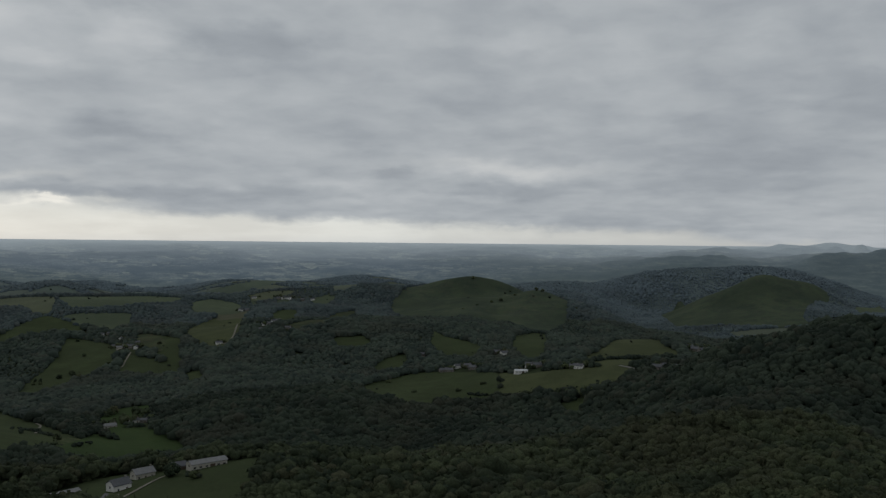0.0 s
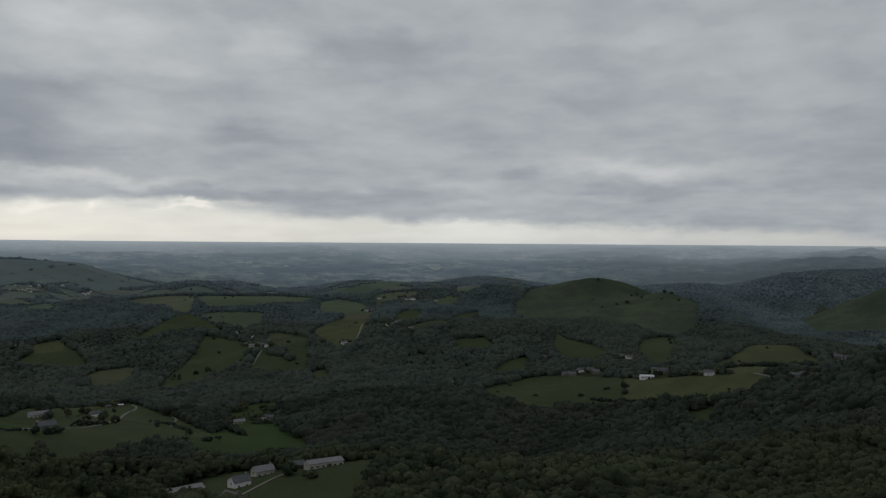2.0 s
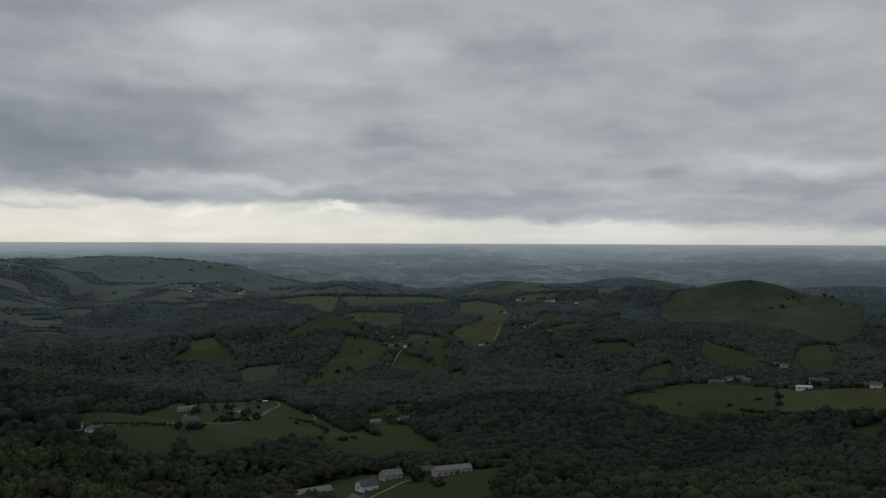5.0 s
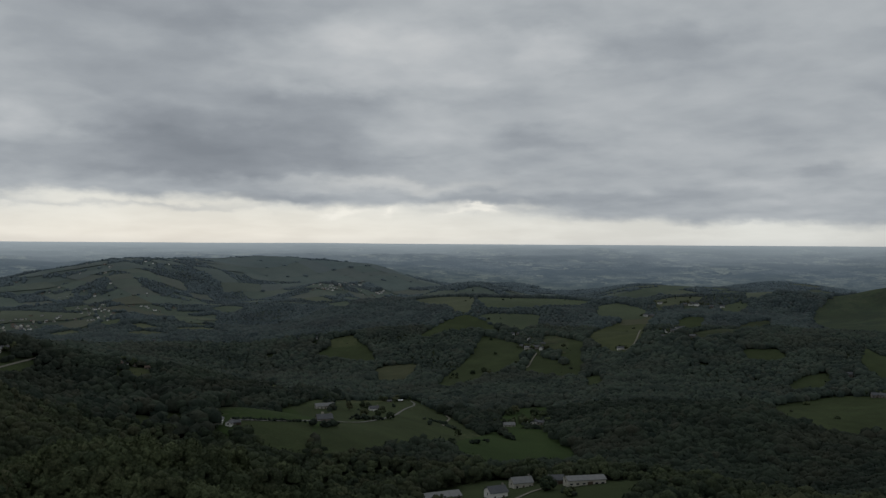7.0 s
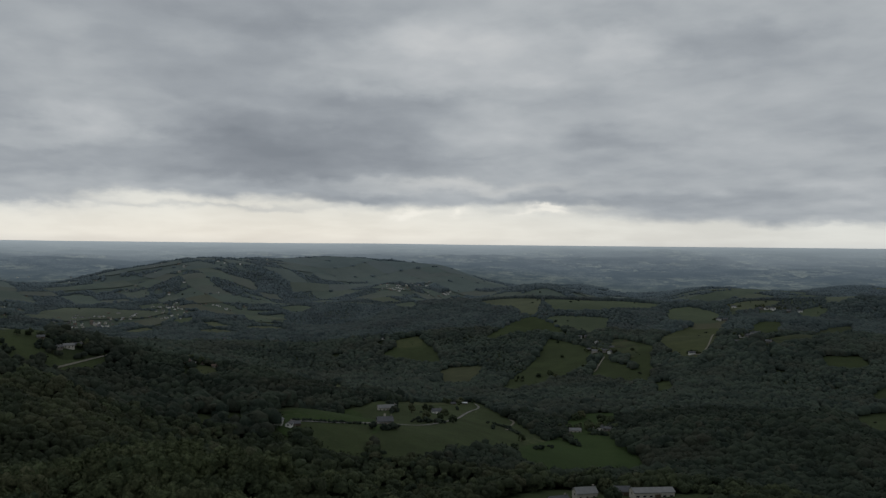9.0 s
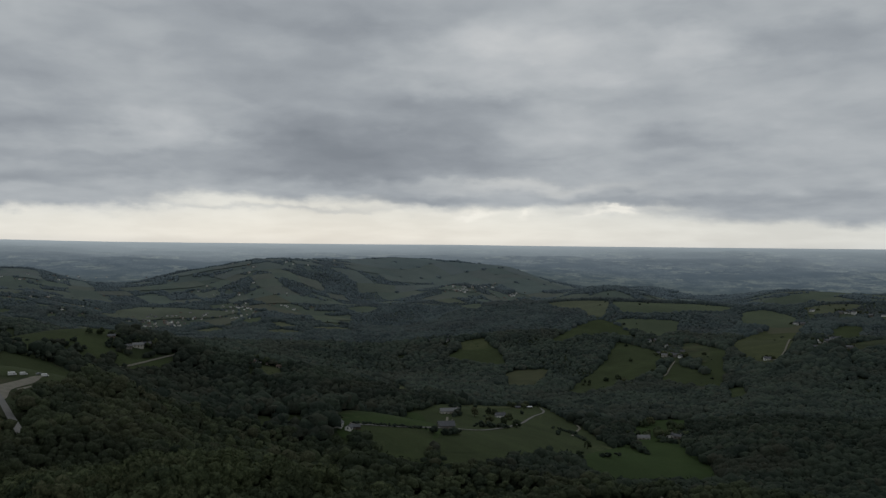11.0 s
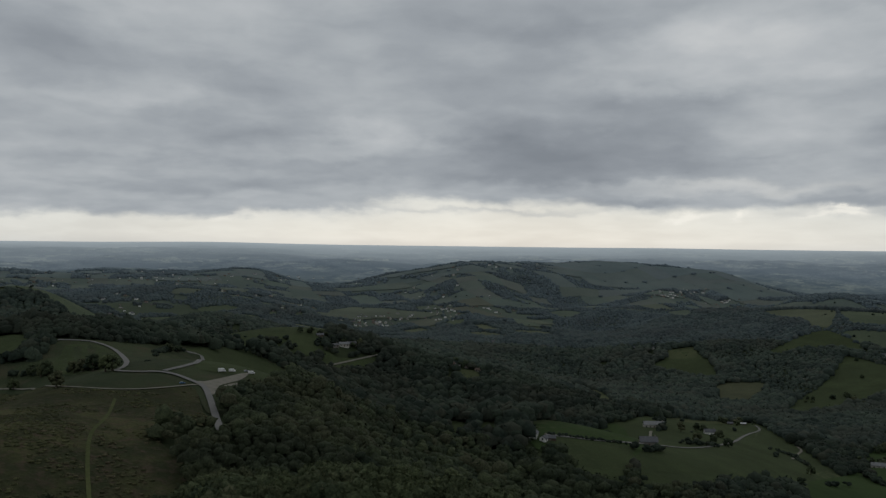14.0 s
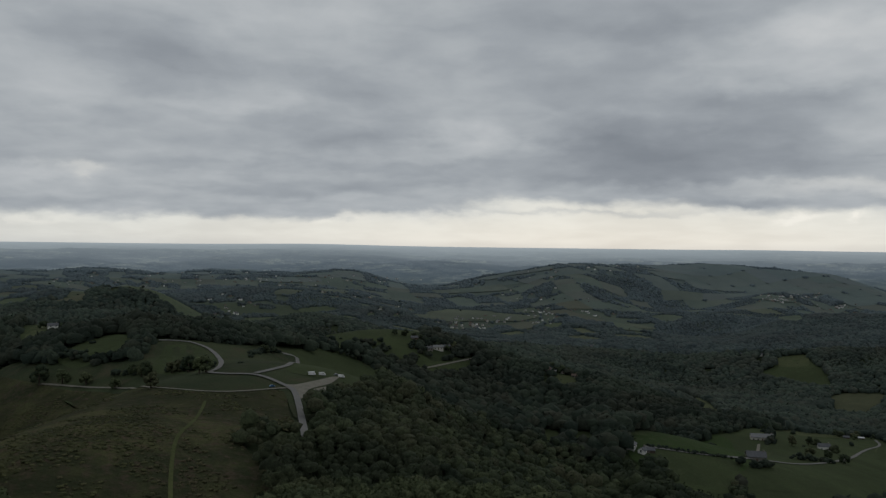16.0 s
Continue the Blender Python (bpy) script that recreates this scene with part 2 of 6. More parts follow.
GRASS = {
    "pasture": soil("pasture_grass", (0.042, 0.056, 0.027), (0.054, 0.071, 0.032), (0.064, 0.072, 0.038)),
    "meadow": soil("meadow_grass", (0.058, 0.070, 0.035), (0.074, 0.086, 0.042), (0.082, 0.086, 0.047)),
    "lush": soil("lush_grass", (0.034, 0.055, 0.021), (0.044, 0.068, 0.025), (0.049, 0.064, 0.029), 0.03),
    "hay": soil("hay_stubble", (0.062, 0.068, 0.040), (0.076, 0.080, 0.047), (0.056, 0.070, 0.036)),
    "hill_grass": soil("hill_grass", (0.032, 0.043, 0.024), (0.064, 0.078, 0.040), (0.082, 0.068, 0.046), 0.014),
    "heath": soil("heath_grass", (0.034, 0.040, 0.021), (0.076, 0.078, 0.036), (0.094, 0.063, 0.051), 0.05, 0.7, 1.0),
}
# colour of the air haze that distant materials are mixed towards
HAZE_TINT = (0.166, 0.212, 0.246)


def hazed(c, k):
    return tuple(v * (1 - k) + w * k for v, w in zip(c, HAZE_TINT))


# the country far behind the hills, pale and bluish with haze mixed into colour
HAZED_GRASS = [{name: soil("hazed_" + name, *[hazed(c, k) for c in cols], 0.02) for name, cols in (
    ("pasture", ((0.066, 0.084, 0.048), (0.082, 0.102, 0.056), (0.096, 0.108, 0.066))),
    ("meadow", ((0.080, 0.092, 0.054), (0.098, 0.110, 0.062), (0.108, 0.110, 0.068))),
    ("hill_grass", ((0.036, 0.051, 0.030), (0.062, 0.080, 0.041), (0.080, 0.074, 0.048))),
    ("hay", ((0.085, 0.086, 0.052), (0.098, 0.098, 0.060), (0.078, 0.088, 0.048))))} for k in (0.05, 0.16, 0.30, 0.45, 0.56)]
# floor of the far rings, haze put into the colour in five steps
HAZED_EARTH = [soil('hazed_floor', *[hazed(c, k) for c in ((0.058, 0.074, 0.046), (0.072, 0.090, 0.052), (0.080, 0.094, 0.060))], 0.02) for k in (0.05, 0.15, 0.26, 0.38, 0.48)]
EARTH = soil("woodland_floor", (0.028, 0.038, 0.020), (0.042, 0.054, 0.027), (0.048, 0.058, 0.030))
ASPHALT = plain("worn_asphalt", (0.135, 0.135, 0.13), (0.165, 0.16, 0.152), 0.2)
GRAVEL = plain("pale_gravel", (0.18, 0.17, 0.145), (0.135, 0.128, 0.105), 0.3)
TRACK_GRASS = soil("trodden_grass", (0.064, 0.076, 0.032), (0.088, 0.101, 0.041), (0.090, 0.090, 0.047), 0.15)
GRASS["apron"] = GRAVEL
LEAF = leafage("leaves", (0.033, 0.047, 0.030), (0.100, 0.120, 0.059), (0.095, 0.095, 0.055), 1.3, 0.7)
# WOOD carries a slight blue cast for the haze over the middle distance
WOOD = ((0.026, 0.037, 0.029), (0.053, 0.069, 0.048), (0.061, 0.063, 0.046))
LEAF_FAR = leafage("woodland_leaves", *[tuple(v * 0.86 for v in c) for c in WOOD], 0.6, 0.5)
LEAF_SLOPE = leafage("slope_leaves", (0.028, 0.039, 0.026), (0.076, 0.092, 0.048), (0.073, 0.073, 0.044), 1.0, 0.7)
# valley and far leaves paled towards haze, more with each farther ring
LEAF_MID = leafage("hazed_valley_woodland", *[hazed(c, 0.045) for c in WOOD], 0.5, 0.3)
LEAF_HAZED = [leafage('hazed_woodland', hazed((0.028, 0.039, 0.038), k), hazed((0.056, 0.073, 0.060), k), hazed((0.060, 0.063, 0.055), k), 0.3, 0.25) for k in (0.13, 0.26, 0.38, 0.49, 0.58)]
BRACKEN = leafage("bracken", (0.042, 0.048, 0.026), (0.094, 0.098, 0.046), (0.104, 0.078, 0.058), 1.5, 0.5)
BARK = plain("bark", (0.055, 0.045, 0.035), (0.08, 0.07, 0.055), 2.0)
WALLS = {
    "white": plain("white_render", (0.74, 0.73, 0.70), (0.66, 0.65, 0.61), 0.5),
    "stone": plain("rubble_stone", (0.17, 0.16, 0.14), (0.22, 0.205, 0.18), 1.2),
    "cream": plain("cream_render", (0.46, 0.44, 0.39), (0.38, 0.36, 0.31), 0.5),
    "wood": plain("grey_boards", (0.14, 0.125, 0.11), (0.18, 0.165, 0.145), 0.8),
}
SLATE = plain("slate_roof", (0.060, 0.064, 0.072), (0.085, 0.088, 0.094), 0.7, 0.6)
TIN = plain("fibre_cement_roof", (0.20, 0.20, 0.20), (0.155, 0.16, 0.16), 0.4, 0.7)
PALE_TIN = plain("pale_sheet_roof", (0.52, 0.53, 0.54), (0.44, 0.45, 0.46), 0.3, 0.5)
RUST = plain("old_tile_roof", (0.105, 0.080, 0.066), (0.135, 0.105, 0.085), 0.7, 0.8)
PANE = plain("window_dark", (0.022, 0.025, 0.03), (0.03, 0.034, 0.04), 1.0, 0.25)
DOOR = plain("door_wood", (0.07, 0.05, 0.035), (0.09, 0.07, 0.05), 2.0, 0.6)
PAINT = plain("white_paint", (0.62, 0.62, 0.61), (0.56, 0.56, 0.55), 0.6, 0.35)
BLUE = plain("blue_paint", (0.03, 0.10, 0.19), (0.03, 0.08, 0.16), 0.6, 0.35)
TYRE = plain("tyre_rubber", (0.02, 0.02, 0.02), (0.03, 0.03, 0.03), 2.0, 0.9)
GREY_PAINT = plain("silver_paint", (0.18, 0.19, 0.2), (0.16, 0.17, 0.18), 0.6, 0.35)


def distance():
    """The far plain: a backdrop of pale blue-grey woods and fields, haze painted in."""
    m, n, b = material("hazed_plain", 1.0)
    p = place(n)
    s = n.add("ShaderNodeSeparateXYZ")
    n.put(p, s.inputs[0])
    side = n.math("ARCTAN2", n.math("MULTIPLY", s.outputs[0], -1.0), s.outputs[1])
    reach = n.vec("LENGTH", n.vec("MULTIPLY", p, (1, 1, 0)))
    polar = n.add("ShaderNodeCombineXYZ")
    n.put(n.math("MULTIPLY", side, 4000.0), polar.inputs[0])
    n.put(n.math("MULTIPLY", n.math("DIVIDE", n.math("SUBTRACT", s.outputs[2], 300.0), reach), 4000.0), polar.inputs[1])
    flat = polar.outputs[0]
    v = n.add("ShaderNodeTexVoronoi", feature="F1")
    n.put(n.vec("MULTIPLY", n.vec("ADD", flat, n.vec("MULTIPLY", n.noise(n.vec("MULTIPLY", flat, (1, 4, 0)), 0.012, 3.0, 0.6), (40, 8, 0))), (1 / 42, 1 / 7, 0)), v.inputs["Vector"])
    v.inputs["Scale"].default_value = 1.0
    cell = n.add("ShaderNodeSeparateColor")
    n.put(v.outputs["Color"], cell.inputs[0])
    farmed = n.noise(n.vec("MULTIPLY", flat, (1 / 330, 1 / 42, 0)), 1.0, 4.0, 0.6)
    fields = n.math("MULTIPLY", n.range(cell.outputs[0], 0.50, 0.62), n.range(farmed, 0.44, 0.56))
    speck = n.noise(n.vec("MULTIPLY", flat, (1 / 12, 1 / 5, 0)), 1.0, 5.0, 0.75)
    grove = n.noise(n.vec("MULTIPLY", flat, (1 / 110, 1 / 20, 0)), 1.0, 5.0, 0.65)
    c = n.mix(n.range(grove, 0.40, 0.60), (0.098, 0.131, 0.161), (0.147, 0.184, 0.209))
    c = n.mix(n.math("MULTIPLY", fields, n.range(cell.outputs[1], 0.0, 1.0, 0.25, 0.9)), c, (0.247, 0.283, 0.271))
    c = n.mix(n.range(speck, 0.42, 0.60, 0.5, 0.0), c, (0.081, 0.110, 0.138))
    c = n.mix(n.range(speck, 0.60, 0.70, 0.0, 0.4), c, (0.259, 0.293, 0.301))
    # wide belts of dark wood
    belt = n.noise(n.vec("MULTIPLY", flat, (1 / 620, 1 / 36, 0)), 1.0, 4.0, 0.6)
    c = n.mix(n.range(belt, 0.50, 0.60, 0.0, 0.75), c, (0.094, 0.127, 0.156))
    # wooded hills close the plain towards the east
    hilly = n.math("MULTIPLY", n.range(side, 0.35, 0.10), n.range(reach, 4500.0, 3900.0))
    c = n.mix(n.math("MULTIPLY", hilly, 0.55), c, (0.058, 0.080, 0.082))
    # the near side of the plain is greener, with less painted haze
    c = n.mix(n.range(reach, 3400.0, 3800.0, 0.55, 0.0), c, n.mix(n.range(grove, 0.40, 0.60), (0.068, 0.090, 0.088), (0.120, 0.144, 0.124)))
    # haze in the colour: pale blue-grey grows with distance, most to the west
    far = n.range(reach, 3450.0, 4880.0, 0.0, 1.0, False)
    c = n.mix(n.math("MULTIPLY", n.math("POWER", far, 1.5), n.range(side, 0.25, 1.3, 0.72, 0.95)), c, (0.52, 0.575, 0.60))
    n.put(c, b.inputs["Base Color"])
    # the backdrop also glows a little, lifted as haze would lift it
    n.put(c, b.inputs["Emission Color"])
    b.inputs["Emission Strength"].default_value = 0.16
    return m


FAR = distance()


# ---------- the lie of the land ----------
HILLS = []


def hill(x, y, height, radius):
    HILLS.append((x, y, height, radius))


PEAKS = []


def peak(x, y, height, radius):
    PEAKS.append((x, y, height, radius))


# hills and hollows: x, y, height, radius
hill(-217, 132, 36.8, 74)
hill(-282, 115, -46.2, 80)
hill(-303, 68, 35.9, 81)
hill(59, 313, 12.2, 82)
hill(-244, 211, 7.6, 82)
hill(-277, 175, 13.3, 83)
hill(-329, 143, 37, 86)
hill(-362, 38, 37.6, 87)
hill(-21, 384, -0.3, 89)
hill(-396, 88, -51.7, 92)
hill(-104, 399, 2.5, 92)
hill(82, 412, 35.8, 93)
hill(-348, 244, -1.8, 94)
hill(-409, 170, 51.9, 96)
hill(-443, 74, 91.7, 97)
hill(-240, 419, 31, 101)
hill(-434, 213, -0.4, 101)
hill(-465, 141, -58.3, 101)
hill(-418, 267, -8.5, 102)
hill(-291, 403, -18, 102)
hill(-372, 348, 26.9, 104)
hill(-63, 521, 20.3, 105)
hill(-509, 177, 88.5, 107)
hill(-200, 506, 0.3, 108)
hill(-264, 490, 18.7, 109)
hill(-553, 92, 19.4, 109)
hill(-497, 285, -38.5, 111)
hill(83, 586, 50.9, 113)
hill(-402, 476, 7, 117)
hill(-532, 337, 106.2, 117)
hill(-634, 105, 37.4, 119)
hill(-667, -26, 57.5, 122)
hill(6, 668, 14.3, 122)
hill(-574, 394, -43, 125)
hill(-154, 685, 15, 126)
hill(-528, 478, 35.8, 127)
hill(-733, 56, 8.6, 130)
hill(-756, 141, 60.4, 133)
hill(173, 769, 129.9, 136)
hill(-828, -39, 47.4, 140)
hill(107, 829, -31.1, 141)
hill(-597, 586, 7.4, 141)
hill(-683, 548, 26.1, 146)
hill(-421, 777, 7.4, 147)
hill(-337, 819, 23.4, 147)
hill(-888, 70, 31.9, 147)
hill(-79, 889, -20, 148)
hill(57, 891, 59.2, 148)
hill(-562, 699, -6.9, 148)
hill(-190, 886, -18.9, 149)
hill(-877, 284, 73, 151)
hill(-864, 360, -76.2, 153)
hill(-119, 957, 67.2, 156)
hill(-265, 932, -5.8, 156)
hill(-887, 454, 71.9, 160)
hill(-58, 1022, -18, 163)
hill(-179, 1010, 2.6, 163)
hill(-1023, -93, 92.2, 163)
hill(-981, 315, 70.9, 164)
hill(-390, 1013, -1.6, 170)
hill(-493, 969, 16.1, 170)
hill(-26, 1110, 29.3, 173)
hill(-1015, 715, 2.2, 188)
hill(-276, 1224, 18.3, 189)
hill(-814, 1028, -13.7, 196)
hill(4, 1322, 45, 197)
hill(-1331, -56, 88.4, 198)
hill(-1000, 998, -9.4, 207)
hill(-377, 1437, 31.1, 216)
hill(-911, 1243, -0.5, 222)
hill(-713, 1384, 44.2, 224)
hill(-1269, 973, -51.1, 229)
hill(-1719, -167, 87.1, 244)
hill(-556, 1652, 15.7, 245)
hill(-1328, 1153, 25.1, 247)
hill(73, 1888, 17.6, 262)
hill(-394, 1853, 31.8, 263)
hill(-1871, -330, -15.6, 264)
hill(-1899, -66, -30.4, 264)
hill(-1893, 166, 19.6, 264)
hill(-1858, 395, 16.6, 264)
hill(-177, 1985, 19.6, 274)
hill(-1244, 1603, 15, 278)
hill(-2062, 195, -17.3, 283)
hill(16, 2087, -59.9, 285)
hill(-698, 2027, -52.2, 292)
hill(-2003, 768, -38.1, 292)
hill(-1949, 909, 18.5, 292)
hill(-1843, 1107, -13.5, 292)
hill(-2103, 447, 29.2, 292)
hill(-2117, -373, 25.8, 292)
hill(-2149, -75, 29.9, 292)
hill(-1458, 1643, 41.9, 298)
hill(-515, 2176, 106.2, 302)
hill(-83, 2238, -11.1, 303)
hill(-1240, 1871, 18.2, 303)
hill(-280, 2278, 2.5, 309)
hill(-6, 2372, 24.8, 318)
hill(-1626, 1759, 18.1, 320)
hill(-1785, 1677, -16.2, 327)
hill(-2413, -425, 30.5, 327)
hill(-2449, -86, 16.1, 327)
hill(-2396, 509, 39.1, 327)
hill(-2441, 214, 20.3, 327)
hill(-876, 2337, 38.3, 330)
hill(-2364, 814, -17.9, 330)
hill(-2143, 1288, -0.2, 330)
hill(-2266, 1057, 14.8, 330)
hill(-2100, 1498, -3.2, 330)
hill(183, 2645, -103.8, 330)
hill(497, 2670, 33.2, 330)
hill(-2757, -486, 38.6, 330)
hill(-2739, 582, 33.1, 330)
hill(-2798, -98, 28.2, 330)
hill(-2789, 244, 22.9, 330)
hill(-159, 2800, -12, 330)
hill(220, 2833, 133, 330)
hill(-2695, 928, -2.8, 330)
hill(-2583, 1204, 1.9, 330)
hill(-2443, 1468, 18.9, 330)
hill(-54, 2955, -9.2, 330)
hill(-2835, 933, 20.4, 330)
hill(-1335, 2705, 42.2, 330)
hill(-2593, 1575, 37.1, 330)
hill(-2430, 1852, -38.4, 330)
hill(-3053, -538, 31.1, 330)
hill(-3088, 270, 21.3, 330)
hill(-3032, 645, 23.8, 330)
hill(-3098, -108, 23, 330)
hill(-591, 3080, 39.1, 330)
hill(-2978, 1026, 5.1, 330)
hill(-2855, 1331, -6.8, 330)
hill(-2463, 2007, -9.1, 330)
hill(-182, 3192, 37.3, 330)
hill(-2651, 1908, -36.8, 330)
hill(-2415, 2250, -5.1, 330)
hill(-2583, 2102, 64.4, 330)
hill(-3326, 707, 58.2, 330)
hill(-3081, 1437, 46.3, 330)
hill(-3387, 296, 54.5, 330)
hill(-3215, 1107, 37.6, 330)
hill(-2914, 1751, 72.8, 330)
hill(-3398, -119, 57.8, 330)
hill(-3348, -590, 68.7, 330)
# spurs and shoulders of the farther hills
hill(-61, 1748, 12.8, 150)
hill(-213, 1736, -7.8, 150)
hill(-511, 1673, -6.2, 150)
hill(-655, 1622, 3.7, 150)
hill(-794, 1559, -1.9, 150)
hill(-1279, 1193, 1.1, 150)
hill(-1379, 1077, -2.1, 150)
hill(-1467, 953, 3.3, 150)
hill(-68, 1948, -6.1, 135)
hill(-203, 1939, 36.2, 135)
hill(-338, 1920, -10.6, 135)
hill(-471, 1892, -4.2, 135)
hill(-602, 1854, 2.4, 135)
hill(-730, 1808, 22.8, 135)
hill(-854, 1752, 30.7, 135)
hill(-974, 1688, 7.3, 135)
hill(-1090, 1616, 8.9, 135)
hill(-1200, 1536, 8.6, 135)
hill(-1304, 1449, 6.6, 135)
hill(-76, 2198, -15.2, 140)
hill(-214, 2189, 3.4, 140)
hill(-351, 2171, -2.0, 140)
hill(-487, 2145, -32.4, 140)
hill(-621, 2110, -8.1, 140)
hill(-752, 2067, 54.0, 140)
hill(-880, 2015, 36.9, 140)
hill(-1005, 1956, 45.4, 140)
hill(-1126, 1889, 8.8, 140)
hill(-1242, 1815, 11.1, 140)
hill(-1354, 1733, -6.6, 140)
hill(-1460, 1645, 3.9, 140)
hill(-1655, 1449, 28.7, 140)
hill(-1743, 1342, -13.7, 140)
hill(-1823, 1230, -3.8, 140)
hill(-1897, 1113, 1.4, 140)
hill(-1963, 991, -2.2, 140)
hill(-2022, 866, -5.3, 140)
hill(-2072, 737, -2.7, 140)
hill(-2114, 606, 20.6, 140)
hill(-2148, 472, -3.7, 140)
hill(-2174, 336, -6.6, 140)
hill(-2190, 199, 11.9, 140)
hill(-2199, 61, -6.6, 140)
hill(-2198, -76, 1.6, 140)
hill(-2189, -214, 23.6, 140)
hill(-2171, -351, -5.1, 140)
hill(592, 2377, 4.2, 190)
hill(404, 2416, -1.4, 190)
hill(213, 2440, 29.5, 190)
hill(21, 2449, -2.7, 190)
hill(-170, 2444, -25.7, 190)
hill(-362, 2423, -27.1, 190)
hill(-551, 2387, 34.2, 190)
hill(-736, 2336, -35.5, 190)
hill(-917, 2271, 18.9, 190)
hill(-1093, 2192, -10.0, 190)
hill(-1261, 2100, -7.1, 190)
hill(-1422, 1994, -1.1, 190)
hill(-1574, 1876, -12.2, 190)
hill(-1717, 1747, -4.2, 190)
hill(-1849, 1607, 7.8, 190)
hill(-1969, 1457, 28.4, 190)
hill(-2077, 1298, -2.5, 190)
hill(-2173, 1131, 5.2, 190)
hill(-2255, 957, 18.0, 190)
hill(-2323, 777, 5.9, 190)
hill(-2377, 592, -5.3, 190)
hill(-2416, 404, 1.9, 190)
hill(-2440, 213, 5.7, 190)
hill(-2449, 21, -8.2, 190)
hill(-2444, -170, -4.9, 190)
hill(665, 2668, -30.3, 190)
hill(477, 2708, -7.7, 190)
hill(287, 2734, 19.4, 190)
hill(95, 2748, 30.0, 190)
hill(-95, 2748, -41.0, 190)
hill(-287, 2734, 31.3, 190)
hill(-477, 2708, -9.7, 190)
hill(-665, 2668, 7.4, 190)
hill(-1030, 2549, 14.4, 190)
hill(-1205, 2471, 15.1, 190)
hill(-1374, 2381, 39.9, 190)
hill(-1537, 2279, -2.8, 190)
hill(-1693, 2167, 20.2, 190)
hill(-1840, 2043, 66.3, 190)
hill(-1978, 1910, -41.8, 190)
hill(-2106, 1767, 90.4, 190)
hill(-2224, 1616, -14.0, 190)
hill(-2332, 1457, -10.1, 190)
hill(-2428, 1291, 48.5, 190)
hill(-2512, 1118, 12.4, 190)
hill(-2584, 940, 4.3, 190)
hill(-2689, 571, -6.9, 190)
hill(-2723, 382, -15.9, 190)
hill(-2743, 191, 4.6, 190)
hill(-2750, 0, -12.3, 190)
hill(-2743, -191, 6.3, 190)
hill(-2723, -382, -1.0, 190)
hill(737, 2959, 22.1, 210)
hill(529, 3003, -64.8, 210)
hill(318, 3033, 20.6, 210)
hill(106, 3048, -83.4, 210)
hill(-106, 3048, -67.8, 210)
hill(-318, 3033, 42.5, 210)
hill(-529, 3003, -13.1, 210)
hill(-737, 2959, 2.8, 210)
hill(-942, 2900, -10.1, 210)
hill(-1142, 2827, 10.0, 210)
hill(-1337, 2741, -8.4, 210)
hill(-1524, 2641, -1.3, 210)
hill(-2040, 2266, 16.3, 210)
hill(-2193, 2118, 44.6, 210)
hill(-2336, 1960, 36.7, 210)
hill(-2467, 1792, 34.9, 210)
hill(-2586, 1616, 37.0, 210)
hill(-2692, 1431, 34.5, 210)
hill(-2786, 1240, 30.6, 210)
hill(-2866, 1043, 34.3, 210)
hill(-2931, 840, -28.9, 210)
hill(-2983, 634, 15.7, 210)
hill(-3020, 424, -1.3, 210)
hill(-3050, 0, -1.2, 210)
hill(-3042, -212, -1.0, 210)
hill(805, 3231, -28.0, 230)
hill(578, 3279, 52.9, 230)
hill(348, 3311, 68.4, 230)
hill(116, 3327, 57.9, 230)
hill(-116, 3327, 47.3, 230)
hill(-348, 3311, -23.8, 230)
hill(-578, 3279, 8.9, 230)
hill(-805, 3231, -12.7, 230)
hill(-1029, 3167, 26.3, 230)
hill(-1247, 3087, 46.5, 230)
hill(-1459, 2992, -20.4, 230)
hill(-1664, 2883, 52.6, 230)
hill(-1862, 2760, -25.7, 230)
hill(-2050, 2624, 52.7, 230)
hill(-2228, 2474, -15.1, 230)
hill(-2395, 2313, 47.4, 230)
hill(-2550, 2140, -2.1, 230)
hill(-2694, 1957, 84.5, 230)
hill(-2824, 1764, 21.6, 230)
hill(-2940, 1563, 15.3, 230)
hill(-3042, 1354, 28.7, 230)
hill(-3129, 1138, -32.6, 230)
hill(-3201, 917, -31.2, 230)
hill(-3257, 692, 6.5, 230)
hill(-3297, 463, -13.4, 230)
hill(-3321, 232, 7.6, 230)
hill(-3330, 0, -9.1, 230)
hill(-3321, -232, 19.4, 230)
hill(-3297, -463, -12.2, 230)
hill(-3257, -692, 9.7, 230)
hill(-516, 2181, 13.9, 62)
hill(-584, 2164, 12.5, 62)
hill(-449, 2196, 22.7, 62)
hill(-311, 2008, 7.9, 62)
hill(-247, 1956, -4.9, 62)
hill(-352, 1981, 7.9, 62)
hill(280, 2836, -4.6, 75)
hill(195, 2843, -20.7, 75)
hill(363, 2826, -4.4, 75)
hill(108, 2847, 7.5, 75)
hill(427, 2817, 32.5, 75)
hill(-1311, 543, -2.1, 140)
hill(-1350, 438, 3.7, 140)
hill(-1380, 331, -3.0, 140)
hill(-1402, 222, -5.0, 140)
hill(-1415, 111, 3.5, 140)
hill(-1415, -111, 1.2, 140)
hill(-1443, 735, -4.3, 140)
hill(-1496, 619, 10.5, 140)
hill(-1540, 500, -18.9, 140)
hill(-1575, 378, 22.3, 140)
hill(-1600, 253, 36.8, 140)
hill(-1615, 127, -18.3, 140)
hill(-1620, 0, -6.1, 140)
hill(-1615, -127, -8.4, 140)
hill(-1600, -253, 2.9, 140)
hill(-1603, 817, -4.1, 140)
hill(-1662, 688, 6.3, 140)
hill(-1711, 556, -8.8, 140)
hill(-1750, 420, 8.2, 140)
